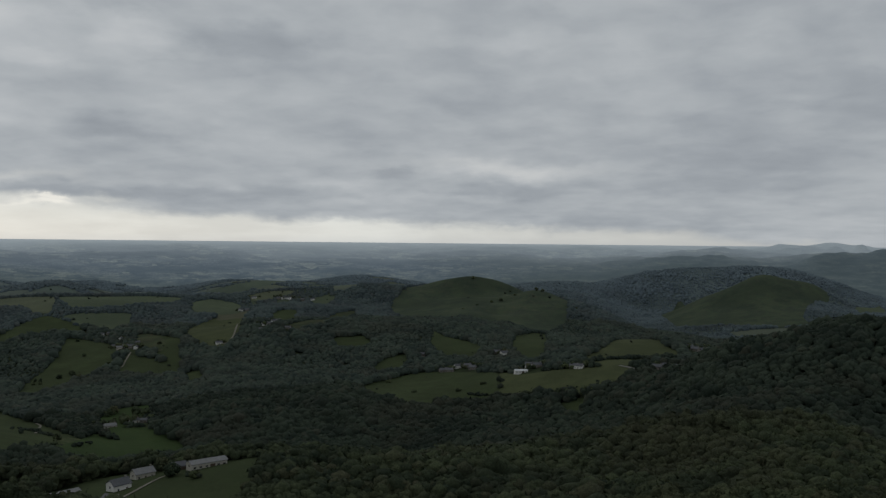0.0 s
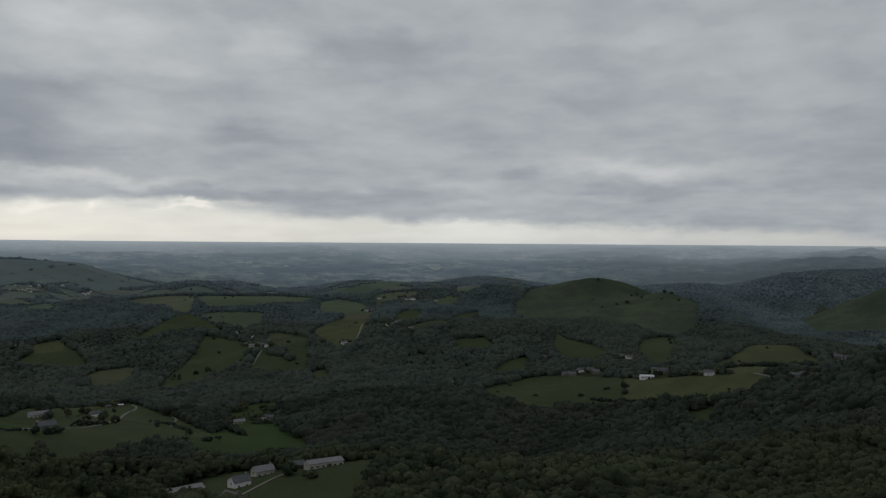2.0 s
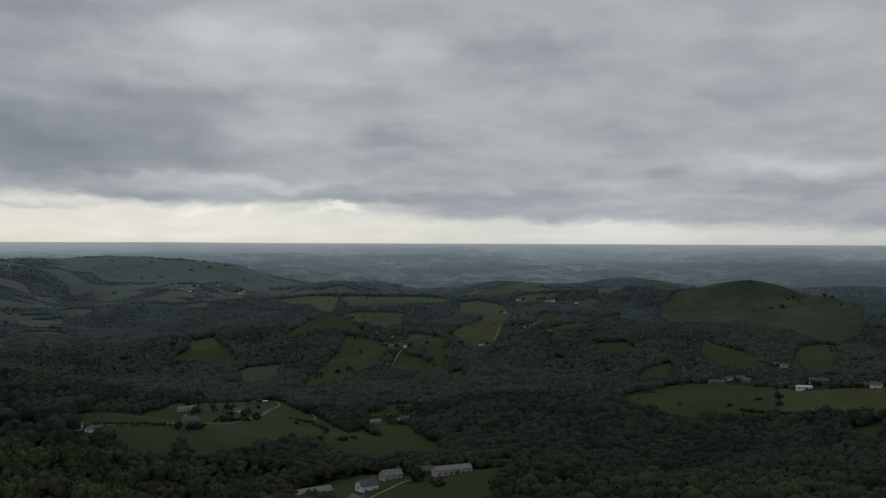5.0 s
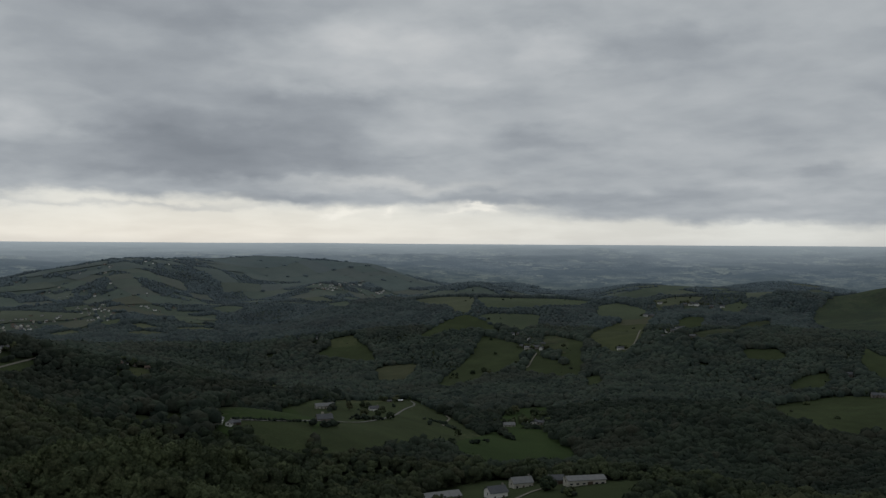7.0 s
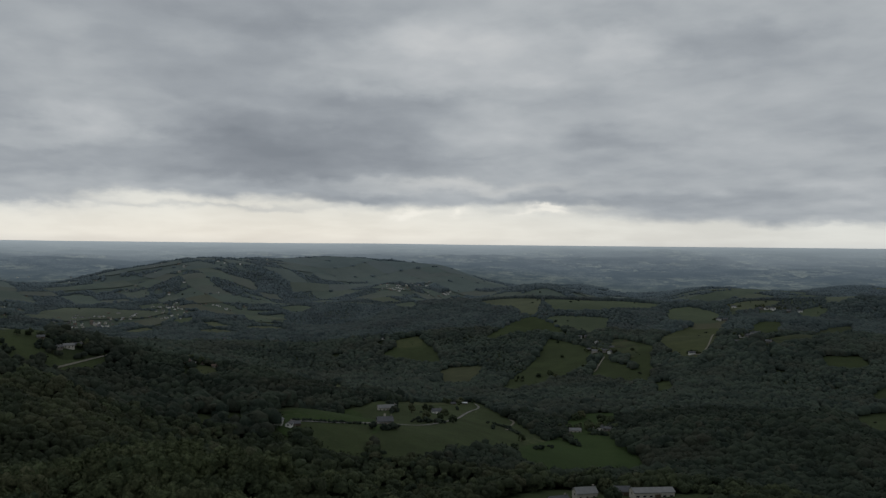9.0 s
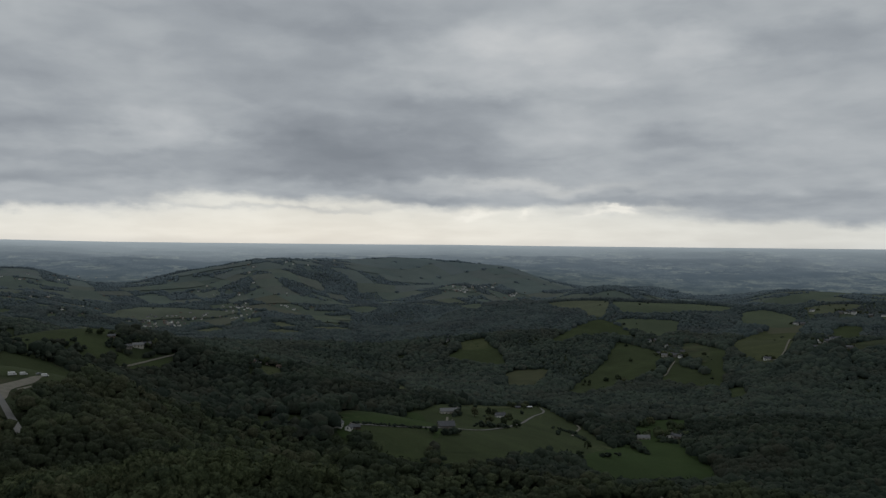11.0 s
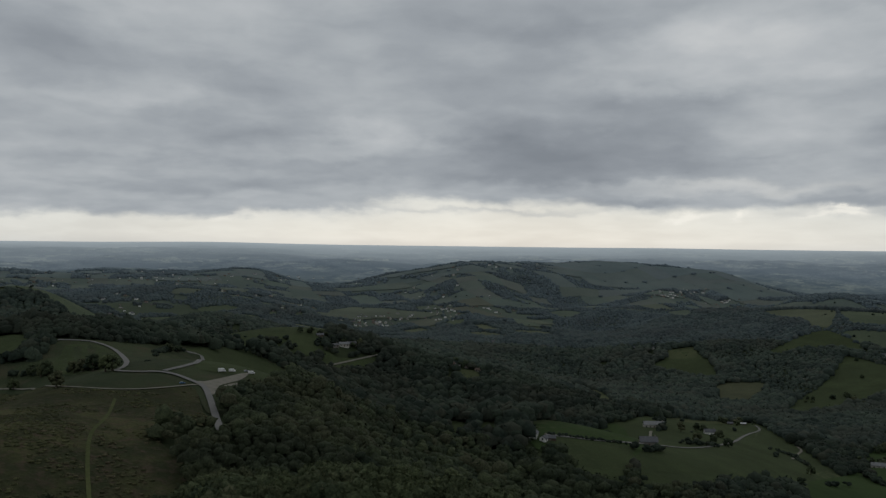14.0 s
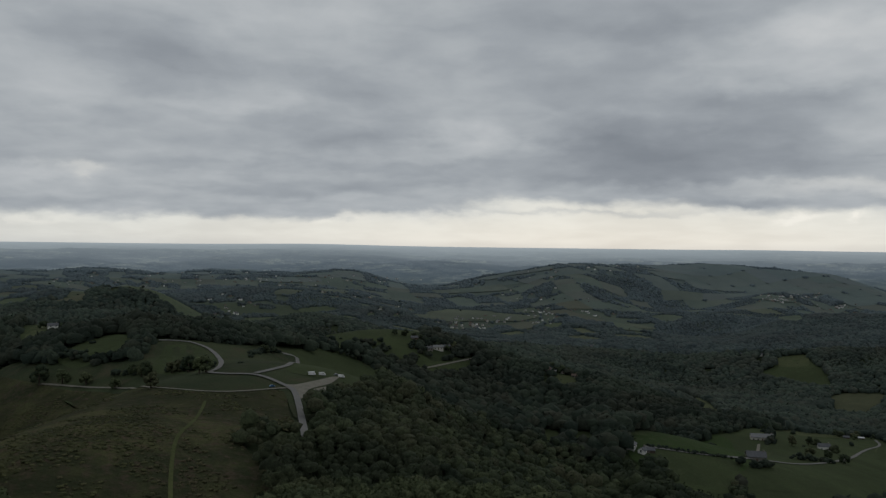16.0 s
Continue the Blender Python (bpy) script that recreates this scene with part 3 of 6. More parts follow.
hill(-1777, 281, 14.9, 140)
hill(-1794, 141, -13.2, 140)
hill(-1800, 0, 78.6, 140)
hill(-1794, -141, -1.3, 140)
hill(-1777, -281, 10.4, 140)
hill(-1750, -420, -4.3, 140)
hill(31, 819, 3.3, 62)
hill(61, 817, 25.7, 62)
hill(90, 814, -8.1, 62)
hill(119, 811, -5.3, 62)
hill(146, 806, 2.1, 62)
hill(172, 801, 5.3, 62)
peak(483, 3688, 19.4, 75)
peak(557, 3678, 45.7, 70)
peak(618, 3668, 53.8, 65)
peak(689, 3655, 45.5, 60)
peak(787, 3635, 68.8, 80)
peak(873, 3615, 54.9, 90)
peak(525, 4519, -8.8, 60)
peak(680, 4498, 5.7, 55)
peak(780, 4482, 33.5, 45)
peak(891, 4461, 42.9, 40)
peak(993, 4440, 6.7, 60)
peak(920, 4609, 22, 60)
peak(810, 4650, 29, 110)
peak(1067, 4526, 30, 90)
peak(583, 4563, 32, 150)
peak(162, 4297, 29, 160)
peak(330, 4438, 14, 150)
peak(657, 3895, 32, 170)
peak(856, 3805, 50, 170)
peak(256, 3741, 35, 200)
peak(25, 3650, 49, 220)
peak(-4447, 686, 20, 420)
peak(-4335, 234, -4, 300)
peak(-3541, 2810, 12, 300)
peak(-2889, 2166, 40, 230)
peak(-2747, 2421, 22, 220)
peak(-2480, 2558, 30, 200)
peak(-2954, 2284, -23, 240)
peak(-2336, 2857, 15, 240)
peak(-1316, 3404, 12, 200)
peak(-2560, 1956, 24, 130)
peak(-2381, 2175, 35, 120)
peak(-2490, 2078, 33, 120)
peak(-612, 2176, 16, 75)
peak(-522, 2175, 16, 55)
peak(-349, 2172, 4, 45)
peak(-403, 2163, -13, 30)
peak(420, 2768, -1, 90)
peak(107, 2798, -4, 80)
peak(269, 2807, 36, 90)
peak(494, 2736, -22, 80)
peak(3, 2750, -16, 80)
peak(-372, 1955, -13, 34)
peak(-374, 1835, -13, 36)
peak(-374, 1718, -10, 40)
peak(-303, 1986, 9, 48)
peak(-489, 1982, 5, 50)
peak(-514, 1957, 5, 60)
peak(248, 2662, 8, 70)
peak(150, 2628, -8, 60)
peak(352, 2613, -8, 60)


def lattice(ix, iy, seed):
    h = np.sin(ix * 127.1 + iy * 311.7 + seed * 74.7) * 43758.5453
    return h - np.floor(h)


def drift(x, y, size, seed=0):
    """Smooth value noise, 0 to 1."""
    x, y = np.asarray(x) / size, np.asarray(y) / size
    ix, iy = np.floor(x), np.floor(y)
    u, v = x - ix, y - iy
    u, v = u * u * (3 - 2 * u), v * v * (3 - 2 * v)
    a = lattice(ix, iy, seed) * (1 - u) + lattice(ix + 1, iy, seed) * u
    b = lattice(ix, iy + 1, seed) * (1 - u) + lattice(ix + 1, iy + 1, seed) * u
    return a * (1 - v) + b * v


def ground(x, y):
    """Height of the land at x, y (arrays or numbers)."""
    x, y = np.asarray(x, float), np.asarray(y, float)
    z = 100 + 145 * np.exp(-(x * x + y * y) / 420.0 ** 2)
    for cx, cy, h, r in HILLS:
        z = z + h * np.exp(-((x - cx) ** 2 + (y - cy) ** 2) / (r * r))
    r = np.hypot(x, y)
    k = np.clip((r - 3350) / 500, 0, 1)
    k = k * k * (3 - 2 * k)
    west = np.clip((np.degrees(np.arctan2(-x, y)) - 48) / 14, 0, 1)
    west = west * west * (3 - 2 * west)
    rise = np.interp(r, [3300, 3700, 4100, 4500, 4900], np.radians([-2.6, -1.7, -0.95, -0.4, 0.0]))
    rise = rise * (1 - west) + west * np.interp(r, [3300, 3700, 4100, 4500, 4900], np.radians([-1.75, -1.4, -0.9, -0.42, 0.0]))
    z = z * (1 - k) + k * (300 + r * np.tan(rise))
    # low rolling ridges of the plain, with wooded crests
    k = np.clip((r - 3430) / 250, 0, 1) * np.clip((4890 - r) / 350, 0, 1)
    u = np.arctan2(-x, y) * 4000
    z = z + k * ((drift(u, r * 1.7, 460, 41) - 0.5) * 34 + (drift(u, r * 1.5, 190, 42) - 0.5) * 17)
    z = z + k * ((drift(u, r * 1.2, 70, 45) - 0.5) * 6 + (drift(u, r, 24, 46) - 0.5) * 3)
    k = west * np.clip((r - 1800) / 400, 0, 1) * np.clip((3900 - r) / 400, 0, 1)
    z = z + k * ((drift(x, y, 330, 43) - 0.5) * 26 + (drift(x, y, 140, 44) - 0.5) * 10)
    # broken crests of the eastern mountains
    k = np.clip((12 - np.degrees(np.arctan2(-x, y))) / 10, 0, 1) * np.clip((r - 3450) / 200, 0, 1) * np.clip((4890 - r) / 200, 0, 1)
    z = z + k * ((drift(u, r, 95, 47) - 0.4) * 20 + (drift(u, r, 38, 48) - 0.5) * 8)
    for cx, cy, h, w in PEAKS:
        z = z + h * np.exp(-((x - cx) ** 2 + (y - cy) ** 2) / (w * w))
    return z


def mesh_object(name, verts, faces, mat, smooth=True, parent=None, tint=None):
    me = bpy.data.meshes.new(name)
    verts = np.asarray(verts, np.float32)
    if isinstance(faces, np.ndarray):
        k = faces.shape[1]
        me.vertices.add(len(verts))
        me.vertices.foreach_set("co", verts.ravel())
        me.loops.add(faces.size)
        me.loops.foreach_set("vertex_index", faces.astype(np.int32).ravel())
        me.polygons.add(len(faces))
        me.polygons.foreach_set("loop_start", np.arange(0, faces.size, k, dtype=np.int32))
        me.update(calc_edges=True)
    else:
        me.from_pydata(verts.tolist(), [], faces)
    if smooth:
        me.polygons.foreach_set("use_smooth", np.ones(len(me.polygons), bool))
    if tint is not None:
        me.attributes.new("tint", "FLOAT", "POINT").data.foreach_set("value", np.asarray(tint, np.float32))
    me.materials.append(mat)
    ob = new(name, me)
    ob.parent = parent
    return ob


def sheet(name, radii, bearings, mat):
    """A ring-shaped piece of land, finest near the viewpoint."""
    r, a = np.meshgrid(radii, np.radians(bearings), indexing="ij")
    x, y = -r * np.sin(a), r * np.cos(a)
    z = ground(x, y)
    nr, na = r.shape
    i = np.arange(nr * na).reshape(nr, na)
    q = np.stack([i[:-1, :-1], i[:-1, 1:], i[1:, 1:], i[1:, :-1]], -1).reshape(-1, 4)
    return mesh_object(name, np.stack([x, y, z], -1).reshape(-1, 3), q, mat)


view = np.arange(-28, 116.01, 0.4)
rest = np.arange(118, 332.01, 2.0)
bearings = np.concatenate([view, rest])
NEAR = np.concatenate([[0.5], 12 * 1.015 ** np.arange(385)])
NEAR = np.concatenate([NEAR[NEAR < 1790], np.arange(1800, 3390, 20.0), [3400.0]])
land = sheet("ground", NEAR, bearings, EARTH)
# outer rings take the floor colours paled by haze
for m in HAZED_EARTH:
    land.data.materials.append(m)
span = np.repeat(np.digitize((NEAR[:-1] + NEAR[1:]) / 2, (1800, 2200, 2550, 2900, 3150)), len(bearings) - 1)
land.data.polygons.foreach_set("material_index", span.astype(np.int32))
tagged(land, "dark green wooded hills and valleys", "ground", kind="structure")
fine_view = np.concatenate([np.arange(-28, 116.01, 0.15), rest])
tagged(sheet("hazed_plain", np.linspace(3400, 4900, 130), fine_view, FAR), "hazy blue-grey plain of woods and fields", "plain", kind="structure")

# ---------- fields and ways ----------
FIELDS, WAYS, CLEAR, KIND_OF = [], [], [], []
LABELS = {"pasture": "green grazed pasture on the slope", "meadow": "pale mown meadow between hedges", "lush": "bright green lush grass field",
          "hay": "straw-coloured mown hay field", "hill_grass": "open grassy hillside with short turf", "heath": "brown-green heath with tufts and bracken", "apron": "bare gravel lay-by beside the lane"}


def inside(px, py, poly):
    """Which of the points lie within the polygon."""
    hit = np.zeros(np.shape(px), bool)
    for (x0, y0), (x1, y1) in zip(poly, poly[1:] + poly[:1]):
        if y0 != y1:
            hit ^= ((y0 > py) != (y1 > py)) & (px < (x1 - x0) * (py - y0) / (y1 - y0) + x0)
    return hit


def rounded(poly, n):
    """A closed outline through the corners with softened turns."""
    for cut in (0.13, 0.25)[:n]:
        poly = [((a[0] * (1 - f) + b[0] * f), (a[1] * (1 - f) + b[1] * f)) for a, b in zip(poly, poly[1:] + poly[:1]) for f in (cut, 1 - cut)]
    return poly


def field(kind, corners, hazy=0):
    from mathutils.geometry import delaunay_2d_cdt
    far = math.hypot(*corners[0])
    poly = rounded(corners, 2)
    FIELDS.append((poly, min(p[0] for p in poly), max(p[0] for p in poly), min(p[1] for p in poly), max(p[1] for p in poly)))
    KIND_OF.append(kind)
    step = max(7.0, far * (0.014 if kind not in ("hill_grass", "heath") else 0.008))
    _, x0, x1, y0, y1 = FIELDS[-1]
    gx, gy = np.meshgrid(np.arange(x0, x1, step), np.arange(y0, y1, step))
    gx, gy = gx.ravel() + 0.37, gy.ravel() + 0.11
    keep = inside(gx, gy, poly)
    pts = [Vector(p) for p in poly] + [Vector((a, b)) for a, b in zip(gx[keep], gy[keep])]
    verts, _, faces, *_ = delaunay_2d_cdt(pts, [], [list(range(len(poly)))], 1, 0.01)
    v = np.array([(p.x, p.y) for p in verts])
    lift = 0.1 + far * (0.0005 if far < 2200 else 0.0006) + (0.45 if kind == "apron" else (len(FIELDS) % 7) * 0.05)
    if kind == "heath":
        lift = 0.75
    z = ground(v[:, 0], v[:, 1]) + lift
    ob = mesh_object("field", np.column_stack([v, z]), [list(f) for f in faces], HAZED_GRASS[hazy - 1][kind] if hazy else GRASS[kind])
    tagged(ob, LABELS[kind], "field", kind="structure")


def smooth_line(points, n=3):
    p = [Vector(q) for q in points]
    for _ in range(n):
        p = [p[0]] + [a * (1 - f) + b * f for a, b in zip(p, p[1:]) for f in (0.25, 0.75)] + [p[-1]]
    return p


WAY_LOOK = {"road": (ASPHALT, "grey worn asphalt lane", "road"), "track": (GRAVEL, "pale gravel farm track", "track"), "grass_path": (TRACK_GRASS, "trodden light green path through the heath", "path")}


def way(kind, width, points):
    line = smooth_line(points)
    line = [a.lerp(b, k / n) for a, b in zip(line, line[1:]) for n in (max(1, round((b - a).length / 4)),) for k in range(n)] + [line[-1]]
    far = line[0].length
    left, right = [], []
    for i, p in enumerate(line):
        d = (line[min(i + 1, len(line) - 1)] - line[max(i - 1, 0)]).normalized()
        side = Vector((-d.y, d.x)) * width / 2
        left.append(p + side)
        right.append(p - side)
    v = np.array([(q.x, q.y) for q in left + right])
    z = ground(v[:, 0], v[:, 1]) + 0.62 + far * 0.0007
    n = len(line)
    f = np.array([(i, i + 1, n + i + 1, n + i) for i in range(n - 1)])
    mat, label, category = WAY_LOOK[kind]
    tagged(mesh_object(category, np.column_stack([v, z]), f, mat), label, category, kind="structure")
    WAYS.append((np.array([(q.x, q.y) for q in line]), width / 2 + 4))


# ---------- buildings ----------
def box_mesh(bm, x0, x1, y0, y1, z0, z1):
    v = [bm.verts.new(p) for p in ((x0, y0, z0), (x1, y0, z0), (x1, y1, z0), (x0, y1, z0), (x0, y0, z1), (x1, y0, z1), (x1, y1, z1), (x0, y1, z1))]
    for f in ((0, 3, 2, 1), (4, 5, 6, 7), (0, 1, 5, 4), (1, 2, 6, 5), (2, 3, 7, 6), (3, 0, 4, 7)):
        bm.faces.new([v[i] for i in f])
    return v


def part(name, bm, mat, parent, label=""):
    me = bpy.data.meshes.new(name)
    bmesh.ops.recalc_face_normals(bm, faces=bm.faces)
    bm.to_mesh(me)
    bm.free()
    me.materials.append(mat)
    ob = new(name, me)
    ob.parent = parent
    return tagged(ob, label)


def prism(bm, outline, y0, y1):
    """Extrudes an outline in x, z along y."""
    a = [bm.verts.new((x, y0, z)) for x, z in outline]
    b = [bm.verts.new((x, y1, z)) for x, z in outline]
    n = len(outline)
    bm.faces.new(a)
    bm.faces.new(b[::-1])
    for i in range(n):
        bm.faces.new((a[i], b[i], b[(i + 1) % n], a[(i + 1) % n]))


KINDS = {
    "white": ("white", SLATE, "white rendered farmhouse with grey slate roof", "house"),
    "stone": ("stone", SLATE, "grey stone house with dark slate roof", "house"),
    "farm": ("cream", TIN, "long cream farmhouse with grey roof", "farmhouse"),
    "barn": ("cream", TIN, "long pale livestock barn with fibre-cement roof", "barn"),
    "lowbarn": ("wood", TIN, "low open-sided barn with grey sheet roof", "barn"),
    "shed": ("wood", SLATE, "small boarded shed with blue-grey roof", "shed"),
    "metal": ("wood", PALE_TIN, "small shed with pale metal roof", "shed"),
    "whitebarn": ("white", PALE_TIN, "long barn with bright white sheet roof", "barn"),
    "old": ("stone", RUST, "old stone house with brown tiled roof", "house"),
}


def house(kind, x, y, length, width, eaves, turn, small=False):
    wall, roof_mat, label, category = KINDS[kind]
    z = float(ground(x, y))
    d = math.hypot(x, y)
    top = new(category)
    tagged(top, label, category)
    top.matrix_world = pose(x, y, z - 0.3, 0, 0, turn)
    l, w = length / 2, width / 2
    pitch = 0.32 if kind in ("barn", "lowbarn", "whitebarn", "metal") else 0.62
    ridge = eaves + w * pitch * 1.0
    bm = bmesh.new()
    prism(bm, [(-w, -1.5), (w, -1.5), (w, eaves), (0, ridge), (-w, eaves)], -l, l)
    bmesh.ops.rotate(bm, verts=bm.verts, cent=(0, 0, 0), matrix=Matrix.Rotation(radians(90), 3, "Z"))
    part("wall", bm, WALLS[wall], top)
    for side in (-1, 1):
        bm = bmesh.new()
        o, t = 0.45, 0.22
        e = eaves - o * pitch
        prism(bm, [(side * (w + o), e), (side * (w + o), e + t), (0, ridge + t + 0.03), (0, ridge + 0.03)], -l - o, l + o)
        bmesh.ops.rotate(bm, verts=bm.verts, cent=(0, 0, 0), matrix=Matrix.Rotation(radians(90), 3, "Z"))
        part("roof", bm, roof_mat, top)
    if category in ("house", "farmhouse"):
        bm = bmesh.new()
        box_mesh(bm, l - 1.6, l - 0.7, -0.4, 0.4, ridge - 0.6, ridge + 1.1)
        part("chimney", bm, WALLS["stone"], top)
    if small:
        return top
    for side in (-1, 1):
        n = max(2, int(length // 3.4))
        for i in range(n):
            cx = -l + (i + 0.5) * length / n
            for level in range(1 if eaves < 4.3 else 2):
                hole = i == n // 2 and level == 0
                bm = bmesh.new()
                hw, z0, z1 = (0.55, 0.3, 2.4) if hole else (0.5, 1.2 + 2.3 * level, 2.4 + 2.1 * level)
                if category in ("barn", "shed"):
                    hw, z0, z1 = (1.5, 0.3, 3.0) if hole else (0.8, 1.7, 2.5)
                box_mesh(bm, cx - hw, cx + hw, side * w - 0.04, side * w + 0.04, z0, min(z1, eaves - 0.2))
                part("door" if hole else "window", bm, DOOR if hole else PANE, top)
    for end in (-1, 1):
        bm = bmesh.new()
        box_mesh(bm, end * l - 0.04, end * l + 0.04, -0.5, 0.5, eaves * 0.55, eaves * 0.55 + 1.2)
        part("window", bm, PANE, top)
    if d > 850:
        GARDENS.append((x, y, max(l, w)))
    for step in (0, 12, 24, 36) if d < 500 else (0, 12, 24, 36, 50, 64):
        CLEAR.append((x * (1 - step / d), y * (1 - step / d), math.hypot(l, w) + 3 - step * 0.07))
    return top


GARDENS = []
FAR_HOUSES = {}


def far_house(x, y):
    kind = random.choice(["white", "white", "stone", "old", "farm"])
    s = random.uniform(0.38, 0.7)
    if kind not in FAR_HOUSES:
        ob = house(kind, x, y, 13, 9, 4.8, 0, True)
        FAR_HOUSES[kind] = ob
        return
    m = pose(x, y, float(ground(x, y)) - 0.3, 0, 0, random.uniform(0, 180))
    ob = copy_thing(FAR_HOUSES[kind], m)
    ob.scale = (s, s, s)
    for step in (0, 18, 36):
        CLEAR.append((x * (1 - step / 2500), y * (1 - step / 2500), 13))


# ---------- vehicles ----------
def vehicle(kind, x, y, turn):
    z = float(ground(x, y)) + 0.4 + math.hypot(x, y) * 0.0005
    paint = {"car_blue": BLUE, "car": GREY_PAINT}.get(kind, PAINT)
    name = {"camper": "camper_van", "van": "van"}.get(kind, "car")
    top = tagged(new(name), {"camper": "white camper van parked on the grass", "van": "white van parked beside the lay-by", "car": "silver-grey car parked beside the vans",
                             "car_blue": "blue car parked beside the gravel track"}[kind], name.replace("_", " "))
    top.matrix_world = pose(x, y, z, 0, 0, turn)
    top.scale = (0.68, 0.68, 0.68)
    if kind == "camper":
        out, half, l = [(-3.0, 0.45), (2.9, 0.45), (2.95, 1.1), (2.2, 1.35), (1.7, 2.1), (2.0, 2.35), (1.6, 2.9), (-3.0, 2.85)], 1.1, 3.0
    elif kind == "van":
        out, half, l = [(-2.7, 0.4), (2.6, 0.4), (2.65, 1.05), (1.9, 1.3), (1.3, 2.2), (0.9, 2.45), (-2.7, 2.4)], 1.0, 2.7
    else:
        out, half, l = [(-2.1, 0.35), (2.1, 0.35), (2.1, 0.85), (1.1, 1.0), (0.5, 1.48), (-1.2, 1.5), (-1.9, 1.0), (-2.1, 0.95)], 0.85, 2.1
    bm = bmesh.new()
    prism(bm, out, -half, half)
    bmesh.ops.bevel(bm, geom=bm.edges[:], offset=0.07, segments=1, affect="EDGES")
    part("body", bm, paint, top)
    for sx in (-1, 1):
        bm = bmesh.new()
        zt = 1.55 if kind in ("camper", "van") else 1.05
        box_mesh(bm, -l * 0.2 if kind == "car" else l * 0.2, l * 0.42 if kind != "car" else l * 0.2, sx * half - 0.03, sx * half + 0.03, zt - 0.05, zt + 0.38)
        part("window", bm, PANE, top)
        for k in (-0.62, 0.62):
            bm = bmesh.new()
            bmesh.ops.create_cone(bm, cap_ends=True, segments=16, radius1=0.36, radius2=0.36, depth=0.24,
                                  matrix=Matrix.Translation((k * l, sx * (half - 0.08), 0.36)) @ Matrix.Rotation(radians(90), 4, "X"))
            wheel = part("wheel", bm, TYRE, top)
            bm = bmesh.new()
            bmesh.ops.create_cone(bm, cap_ends=True, segments=12, radius1=0.21, radius2=0.21, depth=0.25,
                                  matrix=Matrix.Translation((k * l, sx * (half - 0.07), 0.36)) @ Matrix.Rotation(radians(90), 4, "X"))
            part("rim", bm, GREY_PAINT, wheel, "grey steel rim")
    bm = bmesh.new()
    wx = {"camper": (1.98, 1.4, 2.0), "van": (1.62, 1.4, 2.05)}.get(kind, (0.8, 1.05, 1.42))
    prism(bm, [(wx[0] + 0.3, wx[1]), (wx[0] + 0.36, wx[1]), (wx[0] - 0.02, wx[2]), (wx[0] - 0.08, wx[2])], -half * 0.85, half * 0.85)
    part("windscreen", bm, PANE, top)


# ---------- trees ----------
def ball(level):
    bm = bmesh.new()
    bmesh.ops.create_icosphere(bm, subdivisions=level, radius=1.0)
    bm.verts.ensure_lookup_table()
    v = np.array([q.co for q in bm.verts])
    f = np.array([[q.index for q in p.verts] for p in bm.faces])
    bm.free()
    return v, f


BALL1 = ball(1)
DOME = BALL1[0], BALL1[1][BALL1[0][BALL1[1]][:, :, 2].mean(1) > -0.6]
rng = np.random.default_rng(7)


def crowns(x, y, base, height, radius, clumps, ballv, squash=0.8, tufts=0):
    """Crowns built of many leaf clumps for arrays of trees; returns vertices, triangles, tints."""
    n = len(x)
    bv, bf = ballv
    k = len(bv)
    u = rng.random((n, clumps))
    a = rng.random((n, clumps)) * 6.283 + np.arange(clumps)[None] * 2.4
    if clumps == 1:
        ring, up, cr = np.zeros((n, 1)), np.zeros((n, 1)), np.ones((n, 1))
    else:
        up = (np.arange(clumps)[None] + u) / clumps * 1.25 - 0.35
        ring = np.sqrt(np.clip(1 - up * up, 0.05, 1)) * (0.55 + 0.3 * rng.random((n, clumps)))
        cr = (1.35 / clumps ** 0.42) * (0.7 + 0.5 * rng.random((n, clumps)))
    cx = x[:, None] + radius[:, None] * ring * np.cos(a)
    cy = y[:, None] + radius[:, None] * ring * np.sin(a)
    ch = height[:, None] * 0.58
    cz = base[:, None] + ch + height[:, None] * 0.36 * up
    size = radius[:, None] * cr
    shape = 1 + 0.26 * (rng.random((n, clumps, k)) - 0.5) * 2
    spin = rng.random((n, clumps)) * 6.283
    c, s = np.cos(spin)[..., None], np.sin(spin)[..., None]
    vx = (bv[:, 0] * c - bv[:, 1] * s) * shape
    vy = (bv[:, 0] * s + bv[:, 1] * c) * shape
    vz = bv[:, 2] * shape * squash
    V = np.stack([cx[..., None] + size[..., None] * vx, cy[..., None] + size[..., None] * vy, cz[..., None] + size[..., None] * vz], -1).reshape(-1, 3)
    Fc = (bf[None] + (np.arange(n * clumps) * k)[:, None, None]).reshape(-1, 3)
    shade = rng.random(n)
    tint = np.repeat(shade, clumps * k)
    if tufts:
        # loose sprays of leaves stand out from every clump
        m = n * clumps * tufts
        d = rng.normal(size=(n, clumps, tufts, 3))
        d[..., 2] = np.abs(d[..., 2]) * 0.9 + d[..., 2] * 0.1
        d /= np.linalg.norm(d, axis=-1, keepdims=True)
        s3 = size[..., None, None] * np.array([1.0, 1.0, squash])
        mid = np.stack([cx, cy, cz], -1)[:, :, None] + d * s3 * (0.85 + 0.3 * rng.random((n, clumps, tufts, 1)))
        tri = mid[:, :, :, None] + rng.normal(size=(n, clumps, tufts, 3, 3)) * (size * (0.17 if tufts < 15 else 0.21))[..., None, None, None]
        Fc = np.concatenate([Fc, len(V) + np.arange(m * 3).reshape(-1, 3)])
        V = np.concatenate([V, tri.reshape(-1, 3)])
        tint = np.concatenate([tint, np.clip(np.repeat(shade, clumps * tufts * 3) + np.repeat(rng.random(m) - 0.4, 3) * 0.5, 0, 0.999)])
    return V, Fc, tint


